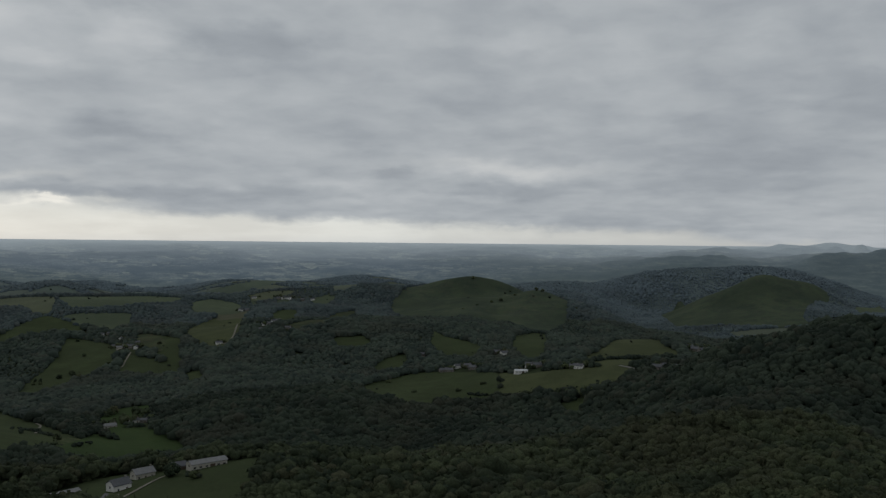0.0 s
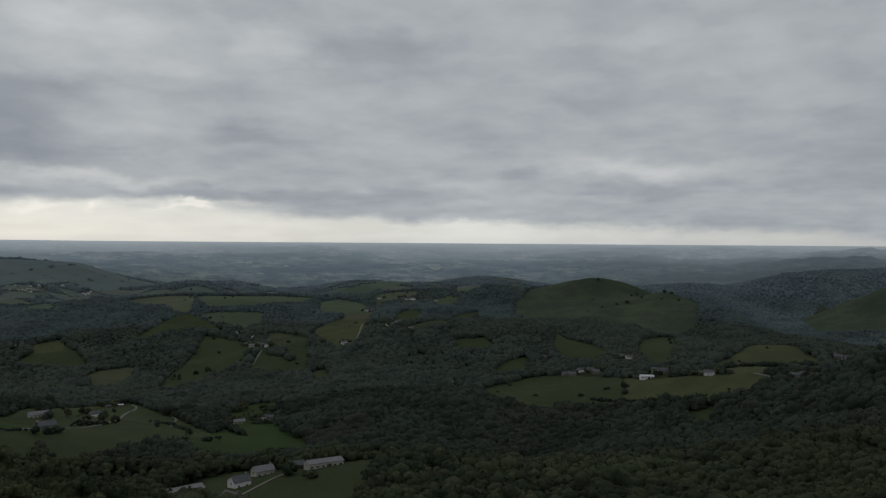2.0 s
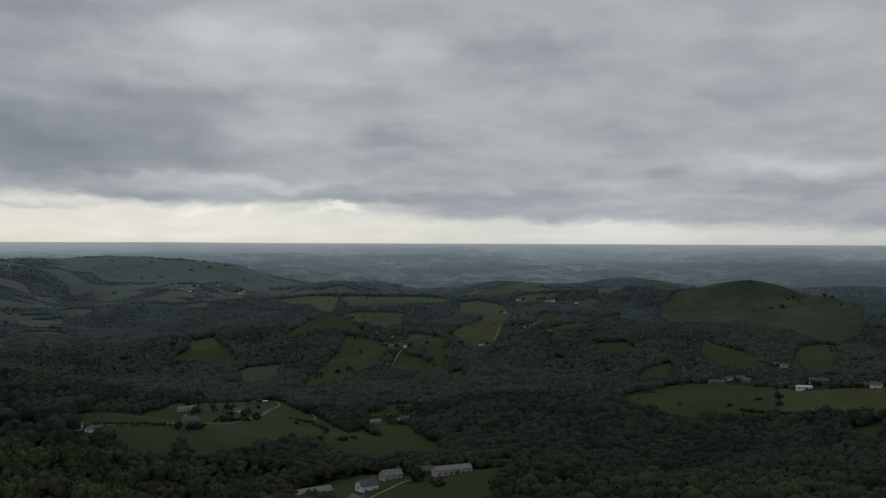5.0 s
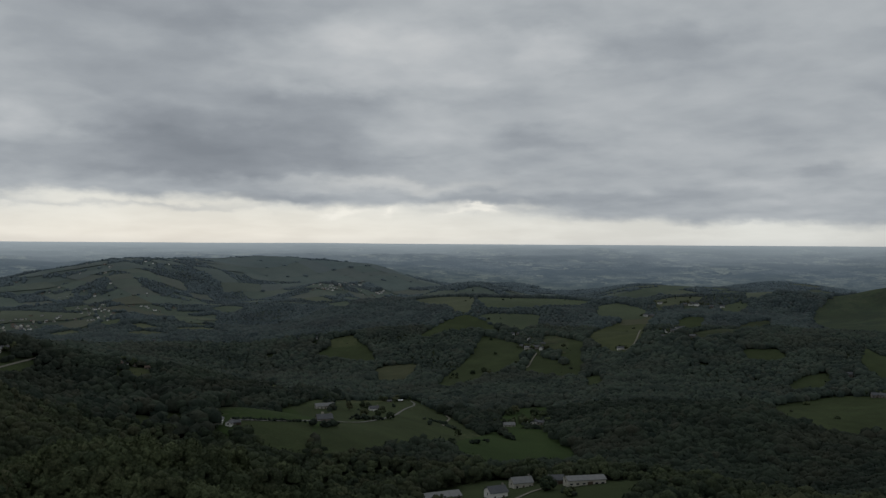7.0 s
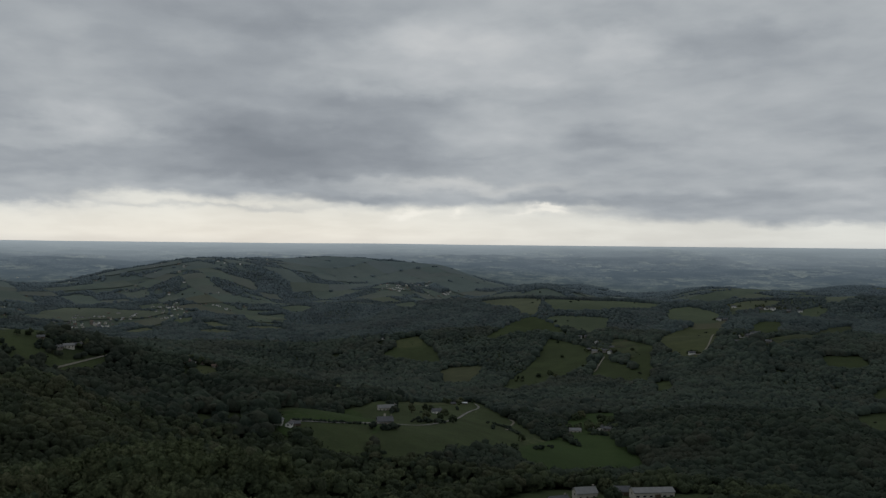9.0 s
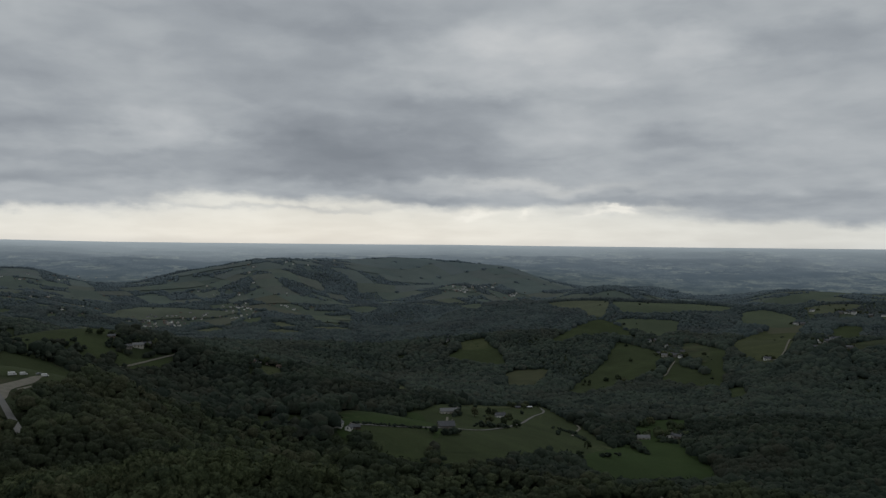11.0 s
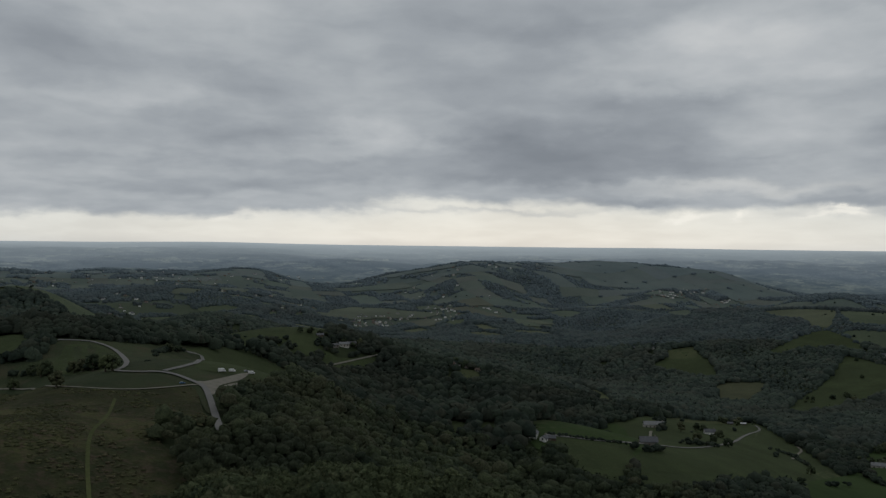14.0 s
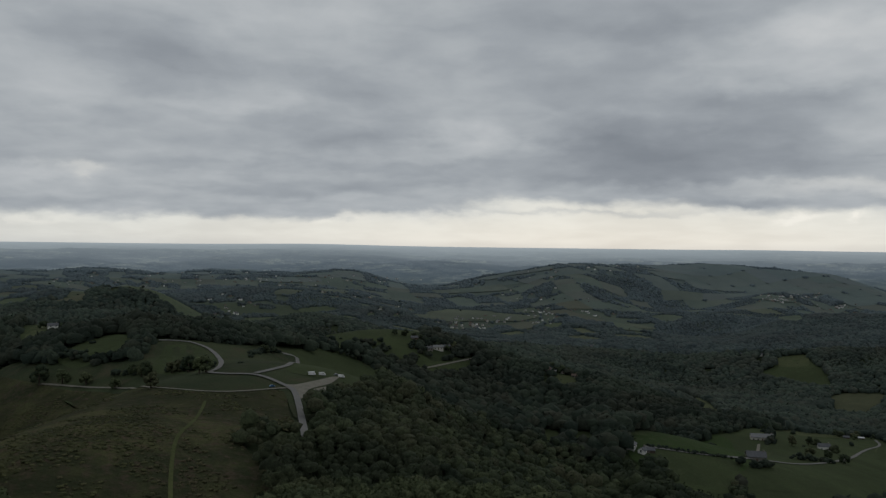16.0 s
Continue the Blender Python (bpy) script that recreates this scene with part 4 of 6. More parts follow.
def open_land(x, y, margin=0.0):
    """True where fields, ways or buildings keep the ground free of trees."""
    free = np.zeros(len(x), bool)
    for poly, x0, x1, y0, y1 in FIELDS:
        m = (x > x0) & (x < x1) & (y > y0) & (y < y1)
        if m.any():
            i = np.where(m)[0]
            free[i] |= inside(x[i], y[i], poly)
    for line, d in WAYS:
        lo, hi = line.min(0) - d, line.max(0) + d
        m = np.where((x > lo[0]) & (x < hi[0]) & (y > lo[1]) & (y < hi[1]))[0]
        for p, q in zip(line, line[1:]):
            if len(m):
                ab = q - p
                t = np.clip(((x[m] - p[0]) * ab[0] + (y[m] - p[1]) * ab[1]) / max(ab @ ab, 1e-6), 0, 1)
                free[m] |= np.hypot(x[m] - p[0] - t * ab[0], y[m] - p[1] - t * ab[1]) < d
    for cx, cy, d in CLEAR:
        free |= (x - cx) ** 2 + (y - cy) ** 2 < d * d
    return free


def stand(r0, r1, spacing, a0=-26.0, a1=114.0):
    """Jittered places over a ring of land."""
    n = int(radians(a1 - a0) / 2 * (r1 * r1 - r0 * r0) / spacing ** 2)
    gx, gy = np.meshgrid(np.arange(-r1, r1, spacing), np.arange(-r1, r1, spacing * 0.87))
    gx = gx + (np.arange(gx.shape[0]) % 2)[:, None] * spacing / 2
    x = gx.ravel() + (rng.random(gx.size) - 0.5) * spacing * 0.75
    y = gy.ravel() + (rng.random(gx.size) - 0.5) * spacing * 0.75
    r, a = np.hypot(x, y), np.degrees(np.arctan2(-x, y))
    m = (r >= r0) & (r < r1) & (a > a0) & (a < a1)
    return x[m], y[m]


def lone_tree(x, y, height, radius):
    name = "tree" if height > 6 else "bush"
    top = tagged(new(name), "leafy green broadleaf tree standing in the open" if height > 6 else "low rounded green bush in the grass", name)
    z = float(ground(x, y))
    top.matrix_world = pose(x, y, z, 0, 0, random.uniform(0, 360))
    one = np.array([0.0])
    V, Fc, t = crowns(one, one, one - 0.28 * height, np.array([height * 1.25]), np.array([float(radius) * 0.95]), 18, BALL1, 0.95, 16)
    V[:, 2] = np.maximum(V[:, 2], 0.06 * height if height > 6 else 0.0)
    mesh_object("crown", V, Fc, LEAF, parent=top, tint=t)
    bm = bmesh.new()
    bmesh.ops.create_cone(bm, cap_ends=False, segments=8, radius1=0.05 * height, radius2=0.02 * height, depth=height * 0.7, matrix=Matrix.Translation((0, 0, height * 0.33)))
    part("trunk", bm, BARK, top)
    CLEAR.append((x, y, 1.0))



def hedge(height, radius, points):
    """A row of hedge trees along a line, one thing."""
    line = smooth_line(points, 1)
    xs, ys = [], []
    for p, q in zip(line, line[1:]):
        n = max(1, int((q - p).length / (radius * 1.1)))
        for i in range(n):
            c = p.lerp(q, (i + random.random() * 0.8) / n)
            xs.append(c.x + random.uniform(-1, 1) * radius * 0.5)
            ys.append(c.y + random.uniform(-1, 1) * radius * 0.5)
    x, y = np.array(xs), np.array(ys)
    n = len(x)
    if n == 0:
        return
    V, Fc, t = crowns(x, y, ground(x, y) - 0.15 * height, height * (0.6 + 0.6 * rng.random(n)), radius * (0.6 + 0.5 * rng.random(n)), 4, BALL1, 0.8, 5)
    name = "hedgerow" if height > 4 else "hedge"
    tagged(mesh_object(name, V, Fc, LEAF_FAR, tint=t), "uneven row of leafy hedgerow trees along a field" if height > 4 else "low dark green hedge along a field", "hedge", kind="stuff")



def bushes(count):
    """Single bushes and small trees dotted over the pastures."""
    xs, ys = [], []
    open_fields = [f for f, k in zip(FIELDS, KIND_OF) if k in ("pasture", "meadow", "hill_grass") and 650 < math.hypot(*f[0][0]) < 2700]
    size = [math.sqrt((f[2] - f[1]) * (f[4] - f[3])) for f in open_fields]
    for f in random.choices(open_fields, size, k=count):
        x, y = random.uniform(f[1], f[2]), random.uniform(f[3], f[4])
        if inside(np.array([x]), np.array([y]), f[0])[0] and not any((x - cx) ** 2 + (y - cy) ** 2 < d * d for cx, cy, d in CLEAR) and not any((np.hypot(line[:, 0] - x, line[:, 1] - y) < d + 3).any() for line, d in WAYS):
            xs.append(x)
            ys.append(y)
    x, y = np.array(xs), np.array(ys)
    n = len(x)
    tall = 1.2 + 4.5 * rng.random(n) ** 2
    V, Fc, t = crowns(x, y, ground(x, y) - 0.2, tall, 0.6 + tall * 0.42, 3, BALL1, 0.8, 4)
    tagged(mesh_object("field_bushes", V, Fc, LEAF_FAR, tint=t), "scattered dark green bushes on the pastures", "bushes", kind="stuff")


field('hill_grass', [(-821, -80), (-662, -11), (-635, 23), (-621, 55), (-654, 61), (-666, 75), (-673, 114), (-749, 163), (-842, 227), (-820, 250), (-804, 270), (-490, 187), (-442, 149), (-396, 139), (-401, 132), (-455, 134), (-435, 80), (-611, 9), (-660, -31)])
field('meadow', [(-1510, 1534), (-1493, 1606), (-1401, 1643), (-1301, 1546), (-1237, 1442), (-1275, 1432), (-1330, 1467), (-1401, 1472)], 1)
field('pasture', [(-1384, 1634), (-1318, 1735), (-1250, 1798), (-1163, 1835), (-1140, 1748), (-1155, 1650), (-1169, 1562), (-1229, 1499), (-1279, 1519)], 1)
field('pasture', [(-1211, 1443), (-1177, 1491), (-1112, 1547), (-1052, 1449), (-1057, 1395), (-1096, 1400), (-1152, 1414)], 1)
field('pasture', [(-1239, 1398), (-1234, 1430), (-1164, 1420), (-1078, 1368), (-1135, 1342), (-1169, 1308), (-1169, 1231), (-1199, 1247), (-1228, 1339)])
field('pasture', [(-1105, 1332), (-1037, 1316), (-982, 1298), (-931, 1248), (-857, 1135), (-871, 1101), (-858, 1025), (-835, 938), (-842, 907), (-938, 1040), (-975, 1134), (-1030, 1219)])
field('hay', [(-1112, 1044), (-1109, 1077), (-1057, 1102), (-999, 1036), (-933, 946), (-983, 929)])
field('pasture', [(-1347, 1140), (-1288, 1159), (-1208, 1132), (-1142, 1081), (-1207, 1069), (-1305, 1058), (-1313, 1100)])
field('meadow', [(-1352, 1138), (-1332, 1179), (-1313, 1177), (-1267, 1142), (-1307, 1106)])
field('pasture', [(-822, 1104), (-894, 1218), (-810, 1179), (-728, 1131), (-697, 1076), (-761, 1093)])
field('hill_grass', [(-998, 1390), (-971, 1410), (-864, 1295), (-818, 1216), (-857, 1229), (-910, 1278)])
field('pasture', [(-859, 1249), (-833, 1264), (-778, 1212), (-726, 1128), (-781, 1161)])
field('meadow', [(-942, 1490), (-968, 1623), (-938, 1597), (-901, 1644), (-733, 1332), (-703, 1243), (-700, 1211), (-736, 1220), (-834, 1301)])
field('hay', [(-976, 1641), (-976, 1665), (-933, 1716), (-884, 1617), (-917, 1566)], 1)
field('pasture', [(-1122, 1783), (-1108, 1854), (-1003, 1815), (-931, 1680), (-994, 1641), (-1030, 1627)], 1)
field('meadow', [(-1029, 1891), (-988, 1937), (-928, 1964), (-924, 1923), (-964, 1860), (-994, 1850)], 1)
field('pasture', [(-867, 1703), (-823, 1745), (-676, 1430), (-689, 1367)])
field('pasture', [(-870, 1926), (-841, 1967), (-813, 1956), (-813, 1901), (-843, 1866)], 1)
field('meadow', [(-858, 2026), (-1038, 2665), (-784, 2059), (-806, 1996), (-837, 1986)], 2)
field('hill_grass', [(-671, 1333), (-652, 1424), (-727, 1702), (-711, 1834), (-660, 1687), (-596, 1375), (-623, 1315)])
field('pasture', [(-550, 1305), (-503, 1330), (-464, 1266), (-498, 1242), (-522, 1240)])
field('pasture', [(-412, 1114), (-418, 1179), (-396, 1219), (-370, 1180), (-363, 1119), (-387, 1094)])
field('pasture', [(-958, 1391), (-842, 1304), (-785, 1230), (-832, 1244)])
field('pasture', [(-701, 1090), (-687, 1115), (-635, 1056), (-608, 967)])
field('pasture', [(-377, 972), (-372, 1030), (-345, 1088), (-310, 1102), (-261, 1077), (-211, 1033), (-189, 942), (-188, 894), (-205, 890), (-243, 893), (-246, 871), (-255, 849), (-273, 847), (-303, 877), (-330, 879)])
field('meadow', [(-208, 1026), (-174, 979), (-136, 974), (-87, 970), (-47, 969), (-21, 939), (-47, 882), (-73, 882), (-98, 886), (-123, 890), (-170, 891), (-186, 892), (-190, 952)])
field('pasture', [(-399, 1395), (-370, 1345), (-314, 1310), (-281, 1261), (-271, 1165), (-324, 1180), (-367, 1256)])
field('pasture', [(-266, 1454), (-256, 1595), (-226, 1604), (-172, 1183), (-161, 1047), (-195, 1133), (-243, 1282)])
field('meadow', [(-112, 1097), (-93, 1182), (-73, 1485), (-47, 1486), (-3, 1209), (16, 1201), (2, 1098), (-25, 986), (-52, 967), (-93, 971)])
field('hill_grass', [(-670, 1937), (-686, 2142), (-641, 2226), (-575, 2247), (-530, 2256), (-472, 2271), (-435, 2277), (-412, 2274), (-326, 2061), (-299, 2059), (-270, 2037), (-230, 1973), (-213, 1752), (-234, 1652), (-267, 1630), (-314, 1683), (-370, 1730), (-400, 1708), (-460, 1665), (-554, 1733), (-639, 1847)], 1)
field('hill_grass', [(-40, 2775), (23, 3179), (141, 2804), (245, 2822), (280, 2844), (342, 2865), (393, 2865), (438, 2886), (474, 2880), (463, 2738), (383, 2621), (341, 2428), (349, 2297), (254, 2286), (196, 2322), (135, 2367), (18, 2399)], 1)
field('meadow', [(144, 2281), (227, 2283), (334, 2284), (282, 2191), (219, 2200), (153, 2213)], 2)
field('pasture', [(535, 2785), (678, 3082), (615, 2737), (494, 2497)], 1)
field('meadow', [(-2303, 725), (-2373, 829), (-2308, 872), (-2244, 914), (-2176, 961), (-2108, 1006), (-2097, 928), (-2148, 877), (-2170, 816), (-2152, 744), (-2058, 653)], 2)
field('pasture', [(-2110, 1308), (-2115, 1386), (-2009, 1374), (-1971, 1295)], 2)
field('pasture', [(-1880, 1557), (-1929, 1683), (-1602, 1415), (-1661, 1399)], 2)
field('pasture', [(-825, 201), (-1170, 277), (-1157, 328), (-1137, 390), (-878, 319), (-861, 312), (-849, 287), (-851, 251)])
field('pasture', [(-877, 318), (-863, 327), (-887, 382), (-856, 364), (-839, 326), (-846, 304)])
field('pasture', [(-665, -1), (-697, 16), (-710, 34), (-679, 53), (-637, 49), (-635, 33), (-633, 16)])
field('meadow', [(-2107, 633), (-2392, 811), (-2336, 871), (-2261, 922), (-2192, 847), (-2128, 730), (-2048, 632)], 2)
field('pasture', [(-2145, 342), (-2159, 424), (-2114, 457), (-2040, 354)], 1)
field('heath', [(-826, -90), (-666, -32), (-613, 9), (-575, 45), (-443, 80), (-439, 105), (-450, 124), (-453, 134), (-403, 131), (-368, 129), (-378, 120), (-371, 111), (-346, 107), (-327, 114), (-304, 116), (-257, 113), (-252, 78), (-263, 39)])
field('hill_grass', [(-641, -4), (-621, 24), (-590, 60), (-494, 92), (-484, 107), (-477, 118), (-463, 133), (-453, 124), (-442, 105), (-447, 80), (-579, 45), (-617, 8)])
field('hay', [(-477, 99), (-476, 118), (-464, 130), (-453, 120), (-445, 102)])
field('pasture', [(-651, 73), (-653, 92), (-619, 107), (-519, 106), (-508, 93), (-575, 72), (-601, 66), (-625, 71)])
field('hill_grass', [(-648, 104), (-678, 131), (-726, 163), (-723, 172), (-511, 141), (-489, 124), (-490, 108), (-582, 110)])
field('pasture', [(-727, 156), (-816, 201), (-832, 225), (-813, 246), (-798, 262), (-501, 187), (-481, 171), (-493, 167), (-490, 149), (-495, 137), (-719, 174), (-739, 175)])
field('hill_grass', [(-473, 147), (-493, 167), (-495, 184), (-456, 161), (-450, 149), (-400, 139), (-403, 136), (-450, 140)])
field('meadow', [(-684, -36), (-652, -10), (-629, 13), (-637, -4), (-660, -28)])
field('pasture', [(-806, 430), (-503, 323), (-481, 328), (-480, 319), (-508, 310), (-784, 413)])
lone_tree(-412.0, 1933.9, 7, 4)
lone_tree(-395.1, 1965.8, 8, 5)
lone_tree(-412.6, 2172.2, 6, 3.5)
lone_tree(-365.8, 1990.2, 5, 3.5)
lone_tree(-313.5, 1987.3, 8, 5)
lone_tree(-297.7, 1984.6, 6, 4.5)
lone_tree(-438.7, 1901.9, 3, 4)
lone_tree(-460.9, 1854.7, 3, 3)
lone_tree(-180.1, 1891.0, 8, 6)
field('pasture', [(-308, 352), (-321, 380), (-318, 405), (-306, 432), (-279, 432), (-250, 437), (-215, 437), (-211, 401), (-204, 373), (-198, 354), (-228, 320), (-282, 324)])
field('pasture', [(-119, 871), (-81, 880), (-69, 844), (-94, 805)])
field('pasture', [(-487, 333), (-674, 523), (-658, 536), (-710, 611), (-789, 815), (-729, 781), (-650, 742), (-571, 690), (-452, 586), (-421, 620), (-412, 583), (-408, 525), (-439, 507), (-438, 443), (-422, 399), (-426, 365), (-437, 346), (-459, 335)])
field('lush', [(-481, 333), (-669, 524), (-641, 525), (-455, 405), (-438, 375), (-457, 331)])
field('pasture', [(-481, 344), (-467, 390), (-461, 402), (-403, 352), (-412, 333), (-451, 337)])
field('meadow', [(-598, 524), (-787, 693), (-781, 802), (-737, 775), (-564, 586), (-480, 484), (-441, 401)])
field('pasture', [(-459, 399), (-520, 508), (-634, 657), (-711, 757), (-650, 742), (-571, 688), (-446, 538), (-446, 494), (-412, 420), (-397, 378), (-405, 362)])
field('meadow', [(-494, 581), (-551, 670), (-490, 627), (-452, 637), (-407, 601), (-362, 511), (-341, 441), (-388, 471), (-451, 512)])
field('lush', [(-546, 692), (-548, 729), (-507, 736), (-412, 642), (-380, 584), (-436, 614), (-463, 612)])
field('lush', [(-591, 753), (-628, 829), (-585, 855), (-561, 821), (-540, 750), (-536, 695)])
field('pasture', [(-317, 374), (-326, 416), (-318, 439), (-260, 414), (-241, 424), (-241, 448), (-227, 442), (-209, 397), (-187, 329), (-221, 305), (-260, 324)])
field('pasture', [(-958, -78), (-1256, -73), (-1221, -42), (-697, -6), (-857, -57)])
field('meadow', [(-1237, 857), (-1076, 795), (-726, 596), (-713, 553), (-991, 705)])
field('pasture', [(-793, 405), (-519, 302), (-508, 307), (-474, 289), (-481, 282)])
field('meadow', [(-866, 461), (-866, 492), (-821, 468), (-828, 453)])
field('apron', [(-465, 133), (-466, 140), (-483, 154), (-500, 165), (-504, 170), (-481, 161), (-461, 146), (-441, 141), (-440, 137), (-454, 137)])
field('apron', [(-462, 148), (-475, 159), (-476, 164), (-461, 153)])
field('lush', [(-472, 556), (-540, 685), (-523, 732), (-472, 701), (-396, 640), (-369, 617), (-374, 565), (-345, 463), (-370, 459)])
field('meadow', [(-990, -66), (-985, -12), (-930, -6), (-820, -16), (-820, -44), (-930, -64)])
way('road', 3.1, [(-664.6, 68.0), (-662.7, 81.1), (-660.2, 92.5), (-637.4, 105.3), (-579.5, 108.7), (-508.9, 104.8), (-491.9, 97.5), (-481.7, 107.7), (-483.1, 119.0), (-476.3, 126.9), (-463.5, 134.1), (-457.1, 138.9), (-425.3, 137.6), (-382.1, 133.7), (-356.8, 131.4)])
way('road', 3.2, [(-485.0, 122.0), (-502.7, 135.3), (-523.8, 146.3), (-730.9, 175.1), (-736.0, 171.1), (-724.4, 160.7)])
way('track', 1.5, [(-627.6, -1.9), (-607.4, 19.9), (-580.9, 45.2), (-566.0, 53.0), (-553.0, 59.8), (-466.0, 67.5), (-453.0, 75.4), (-447.0, 81.0), (-440.0, 93.0), (-440.5, 105.6), (-446.8, 118.8), (-453.0, 127.8), (-458.2, 136.5)])
way('grass_path', 1.3, [(-421.5, 96.1), (-373.5, 91.0), (-346.0, 85.1), (-316.5, 84.1), (-290.3, 84.6)])
way('track', 2.2, [(-843.3, 308.8), (-866.9, 345.6), (-889.9, 384.7)])
way('road', 2.6, [(-478.9, 347.2), (-464.0, 381.5), (-476.2, 425.1), (-533.8, 520.3), (-588.6, 598.6), (-698.8, 716.2), (-729.2, 769.7), (-761.6, 791.9)])
way('track', 2.3, [(-614.5, 531.6), (-477.9, 421.8)])
way('track', 2.3, [(-569.9, 647.1), (-603.4, 687.9), (-626.2, 719.6), (-644.3, 731.7)])
way('road', 4.0, [(-56.6, 970.9), (-41.3, 955.2), (-23.5, 929.1), (-11.3, 911.5)])
way('track', 2.2, [(-268.8, 363.8), (-269.8, 382.0), (-271.6, 400.0), (-268.4, 409.2)])
way('track', 2.8, [(-1107.0, 1367.2), (-1082.5, 1361.1), (-1045.5, 1338.8)])
way('track', 2.8, [(-876.6, 1582.7), (-734.7, 1309.4), (-715.4, 1258.5), (-713.7, 1238.4), (-731.5, 1242.4)])
way('track', 2.8, [(-883.9, 1222.4), (-859.0, 1173.7), (-839.3, 1140.2), (-846.3, 1131.4)])
house('barn', -254.5, 422.0, 21, 8.5, 4.0, 54)
house('farm', -288.5, 410.5, 11.5, 7.5, 4.0, 61)
house('white', -284.2, 383.5, 10, 8, 4.2, 67)
house('shed', -272.0, 420.5, 8, 6, 3.8, 49)
house('lowbarn', -306.5, 364.0, 21, 10, 3.2, 65)
house('stone', -266.6, 355.0, 10, 7, 3.5, -12)
house('farm', -633.5, 549.0, 17.6, 7.2, 3.6, 64)
house('stone', -478.0, 424.0, 11, 8, 3.6, 62)
house('white', -622.6, 602.8, 9.6, 6.4, 3.84, 63)
house('shed', -766.1, 758.6, 5.6, 4, 2.4, 52)
house('metal', -766.7, 778.7, 5.6, 4, 2.4, 51)
house('farm', -557.7, 734.1, 16, 6.4, 3.2, 49)
house('white', -558.3, 762.9, 7.2, 5.6, 3.6, 78)
house('white', -544.8, 761.0, 8, 5.6, 3.6, 47)
house('stone', -533.6, 761.0, 7.2, 4.8, 3.2, 16)
house('stone', -300.0, 1096.9, 10.4, 7.2, 4, 31)
house('stone', -290.0, 1094.8, 10.4, 7.2, 4, -5)
house('white', -284.7, 1118.9, 10.4, 7.2, 4, 39)
house('stone', -271.4, 1119.2, 10.4, 7.2, 4, 38)
house('stone', -258.7, 1098.9, 10.4, 7.2, 4, -13)
house('stone', -248.8, 1209.3, 10.4, 7.2, 4, -6)
house('white', -235.3, 1199.0, 10.4, 7.2, 4, 31)
house('white', -169.7, 1028.6, 10.4, 7.2, 4, -8)
house('stone', -157.7, 1012.2, 10.4, 7.2, 4, 29)
house('stone', -107.9, 974.5, 10.4, 7.2, 4, -24)
house('white', -101.9, 970.1, 10.4, 7.2, 4, -21)
house('stone', -14.7, 949.9, 10.4, 7.2, 4, -10)
house('stone', -4.3, 963.5, 10.4, 7.2, 4, 2)
house('stone', 7.8, 953.0, 10.4, 7.2, 4, -24)
house('stone', -360.8, 1202.9, 10.4, 7.2, 4, 21)
house('whitebarn', -174.2, 993.1, 15.2, 8, 3.6, 22)
house('stone', 33.1, 1225.2, 10.4, 7.2, 4, -27)
house('white', 43.6, 1229.3, 10.4, 7.2, 4, 17)
house('stone', 53.5, 1252.4, 10.4, 7.2, 4, -12)
house('white', 64.0, 1254.2, 10.4, 7.2, 4, -28)
house('stone', 76.5, 1291.0, 10.4, 7.2, 4, 17)
house('stone', 24.9, 1233.9, 10.4, 7.2, 4, 9)
house('stone', 83.2, 1285.4, 10.4, 7.2, 4, -34)
house('old', -878.1, 462.7, 6.4, 4.8, 2.72, 67)
house('white', -876.5, 468.3, 6.4, 4.8, 2.72, 76)
house('old', -875.5, 478.2, 6.4, 4.8, 2.72, 68)
house('old', -863.3, 487.9, 6.4, 4.8, 2.72, 55)
house('farm', -894.9, 342.7, 10.4, 5.6, 3.2, 83)
house('stone', -888.9, 331.0, 6.4, 4.8, 2.72, 104)
house('stone', -902.7, 355.3, 7.2, 4.8, 2.72, 53)
house('shed', -911.8, 320.9, 7.2, 4.8, 2.4, 80)
house('white', -964.0, -44.0, 9.6, 7.2, 4.8, 108)
house('white', -927.0, -24.0, 8.8, 7.2, 4.8, 147)
house('stone', -1628.6, 897.1, 9.6, 6.4, 3.6, 62)
house('white', -1384.7, 1131.3, 9.6, 6.4, 3.6, 62)
house('stone', -1413.0, 1106.1, 9.6, 6.4, 3.6, 63)
house('white', -1056.6, 1370.3, 9.6, 6.4, 4, 43)
house('stone', -1049.1, 1382.6, 8, 6.4, 4, 68)
house('stone', -950.6, 1266.9, 9.6, 6.4, 4, 58)
house('farm', -929.4, 1254.6, 11.2, 6.4, 4, 37)
house('white', -925.3, 1264.2, 8, 6.4, 4, 67)
house('stone', -908.3, 1258.2, 9.6, 7.2, 4, 27)
house('white', -893.7, 1250.2, 7.2, 5.6, 4, 96)
house('white', -990.0, 1338.8, 7.2, 5.6, 4, 107)
house('stone', -921.4, 1292.7, 8, 5.6, 3.2, 56)
house('white', -843.9, 1609.6, 10.4, 7.2, 4, 20)
house('stone', -735.4, 1430.6, 10.4, 7.2, 4, 37)
house('white', -706.5, 1397.7, 10.4, 7.2, 4, 53)
house('stone', -705.6, 1412.3, 10.4, 7.2, 4, 49)
house('white', -708.2, 1365.3, 10.4, 7.2, 4, 48)
house('stone', -696.6, 1368.8, 10.4, 7.2, 4, 19)
house('white', -1000.4, 1872.6, 10.4, 7.2, 4, 11)
house('stone', -943.5, 1888.4, 10.4, 7.2, 4, 31)
house('white', -933.4, 1896.3, 10.4, 7.2, 4, 41)
house('white', -919.8, 1900.1, 10.4, 7.2, 4, -3)
house('stone', -885.0, 1905.4, 10.4, 7.2, 4, 5)
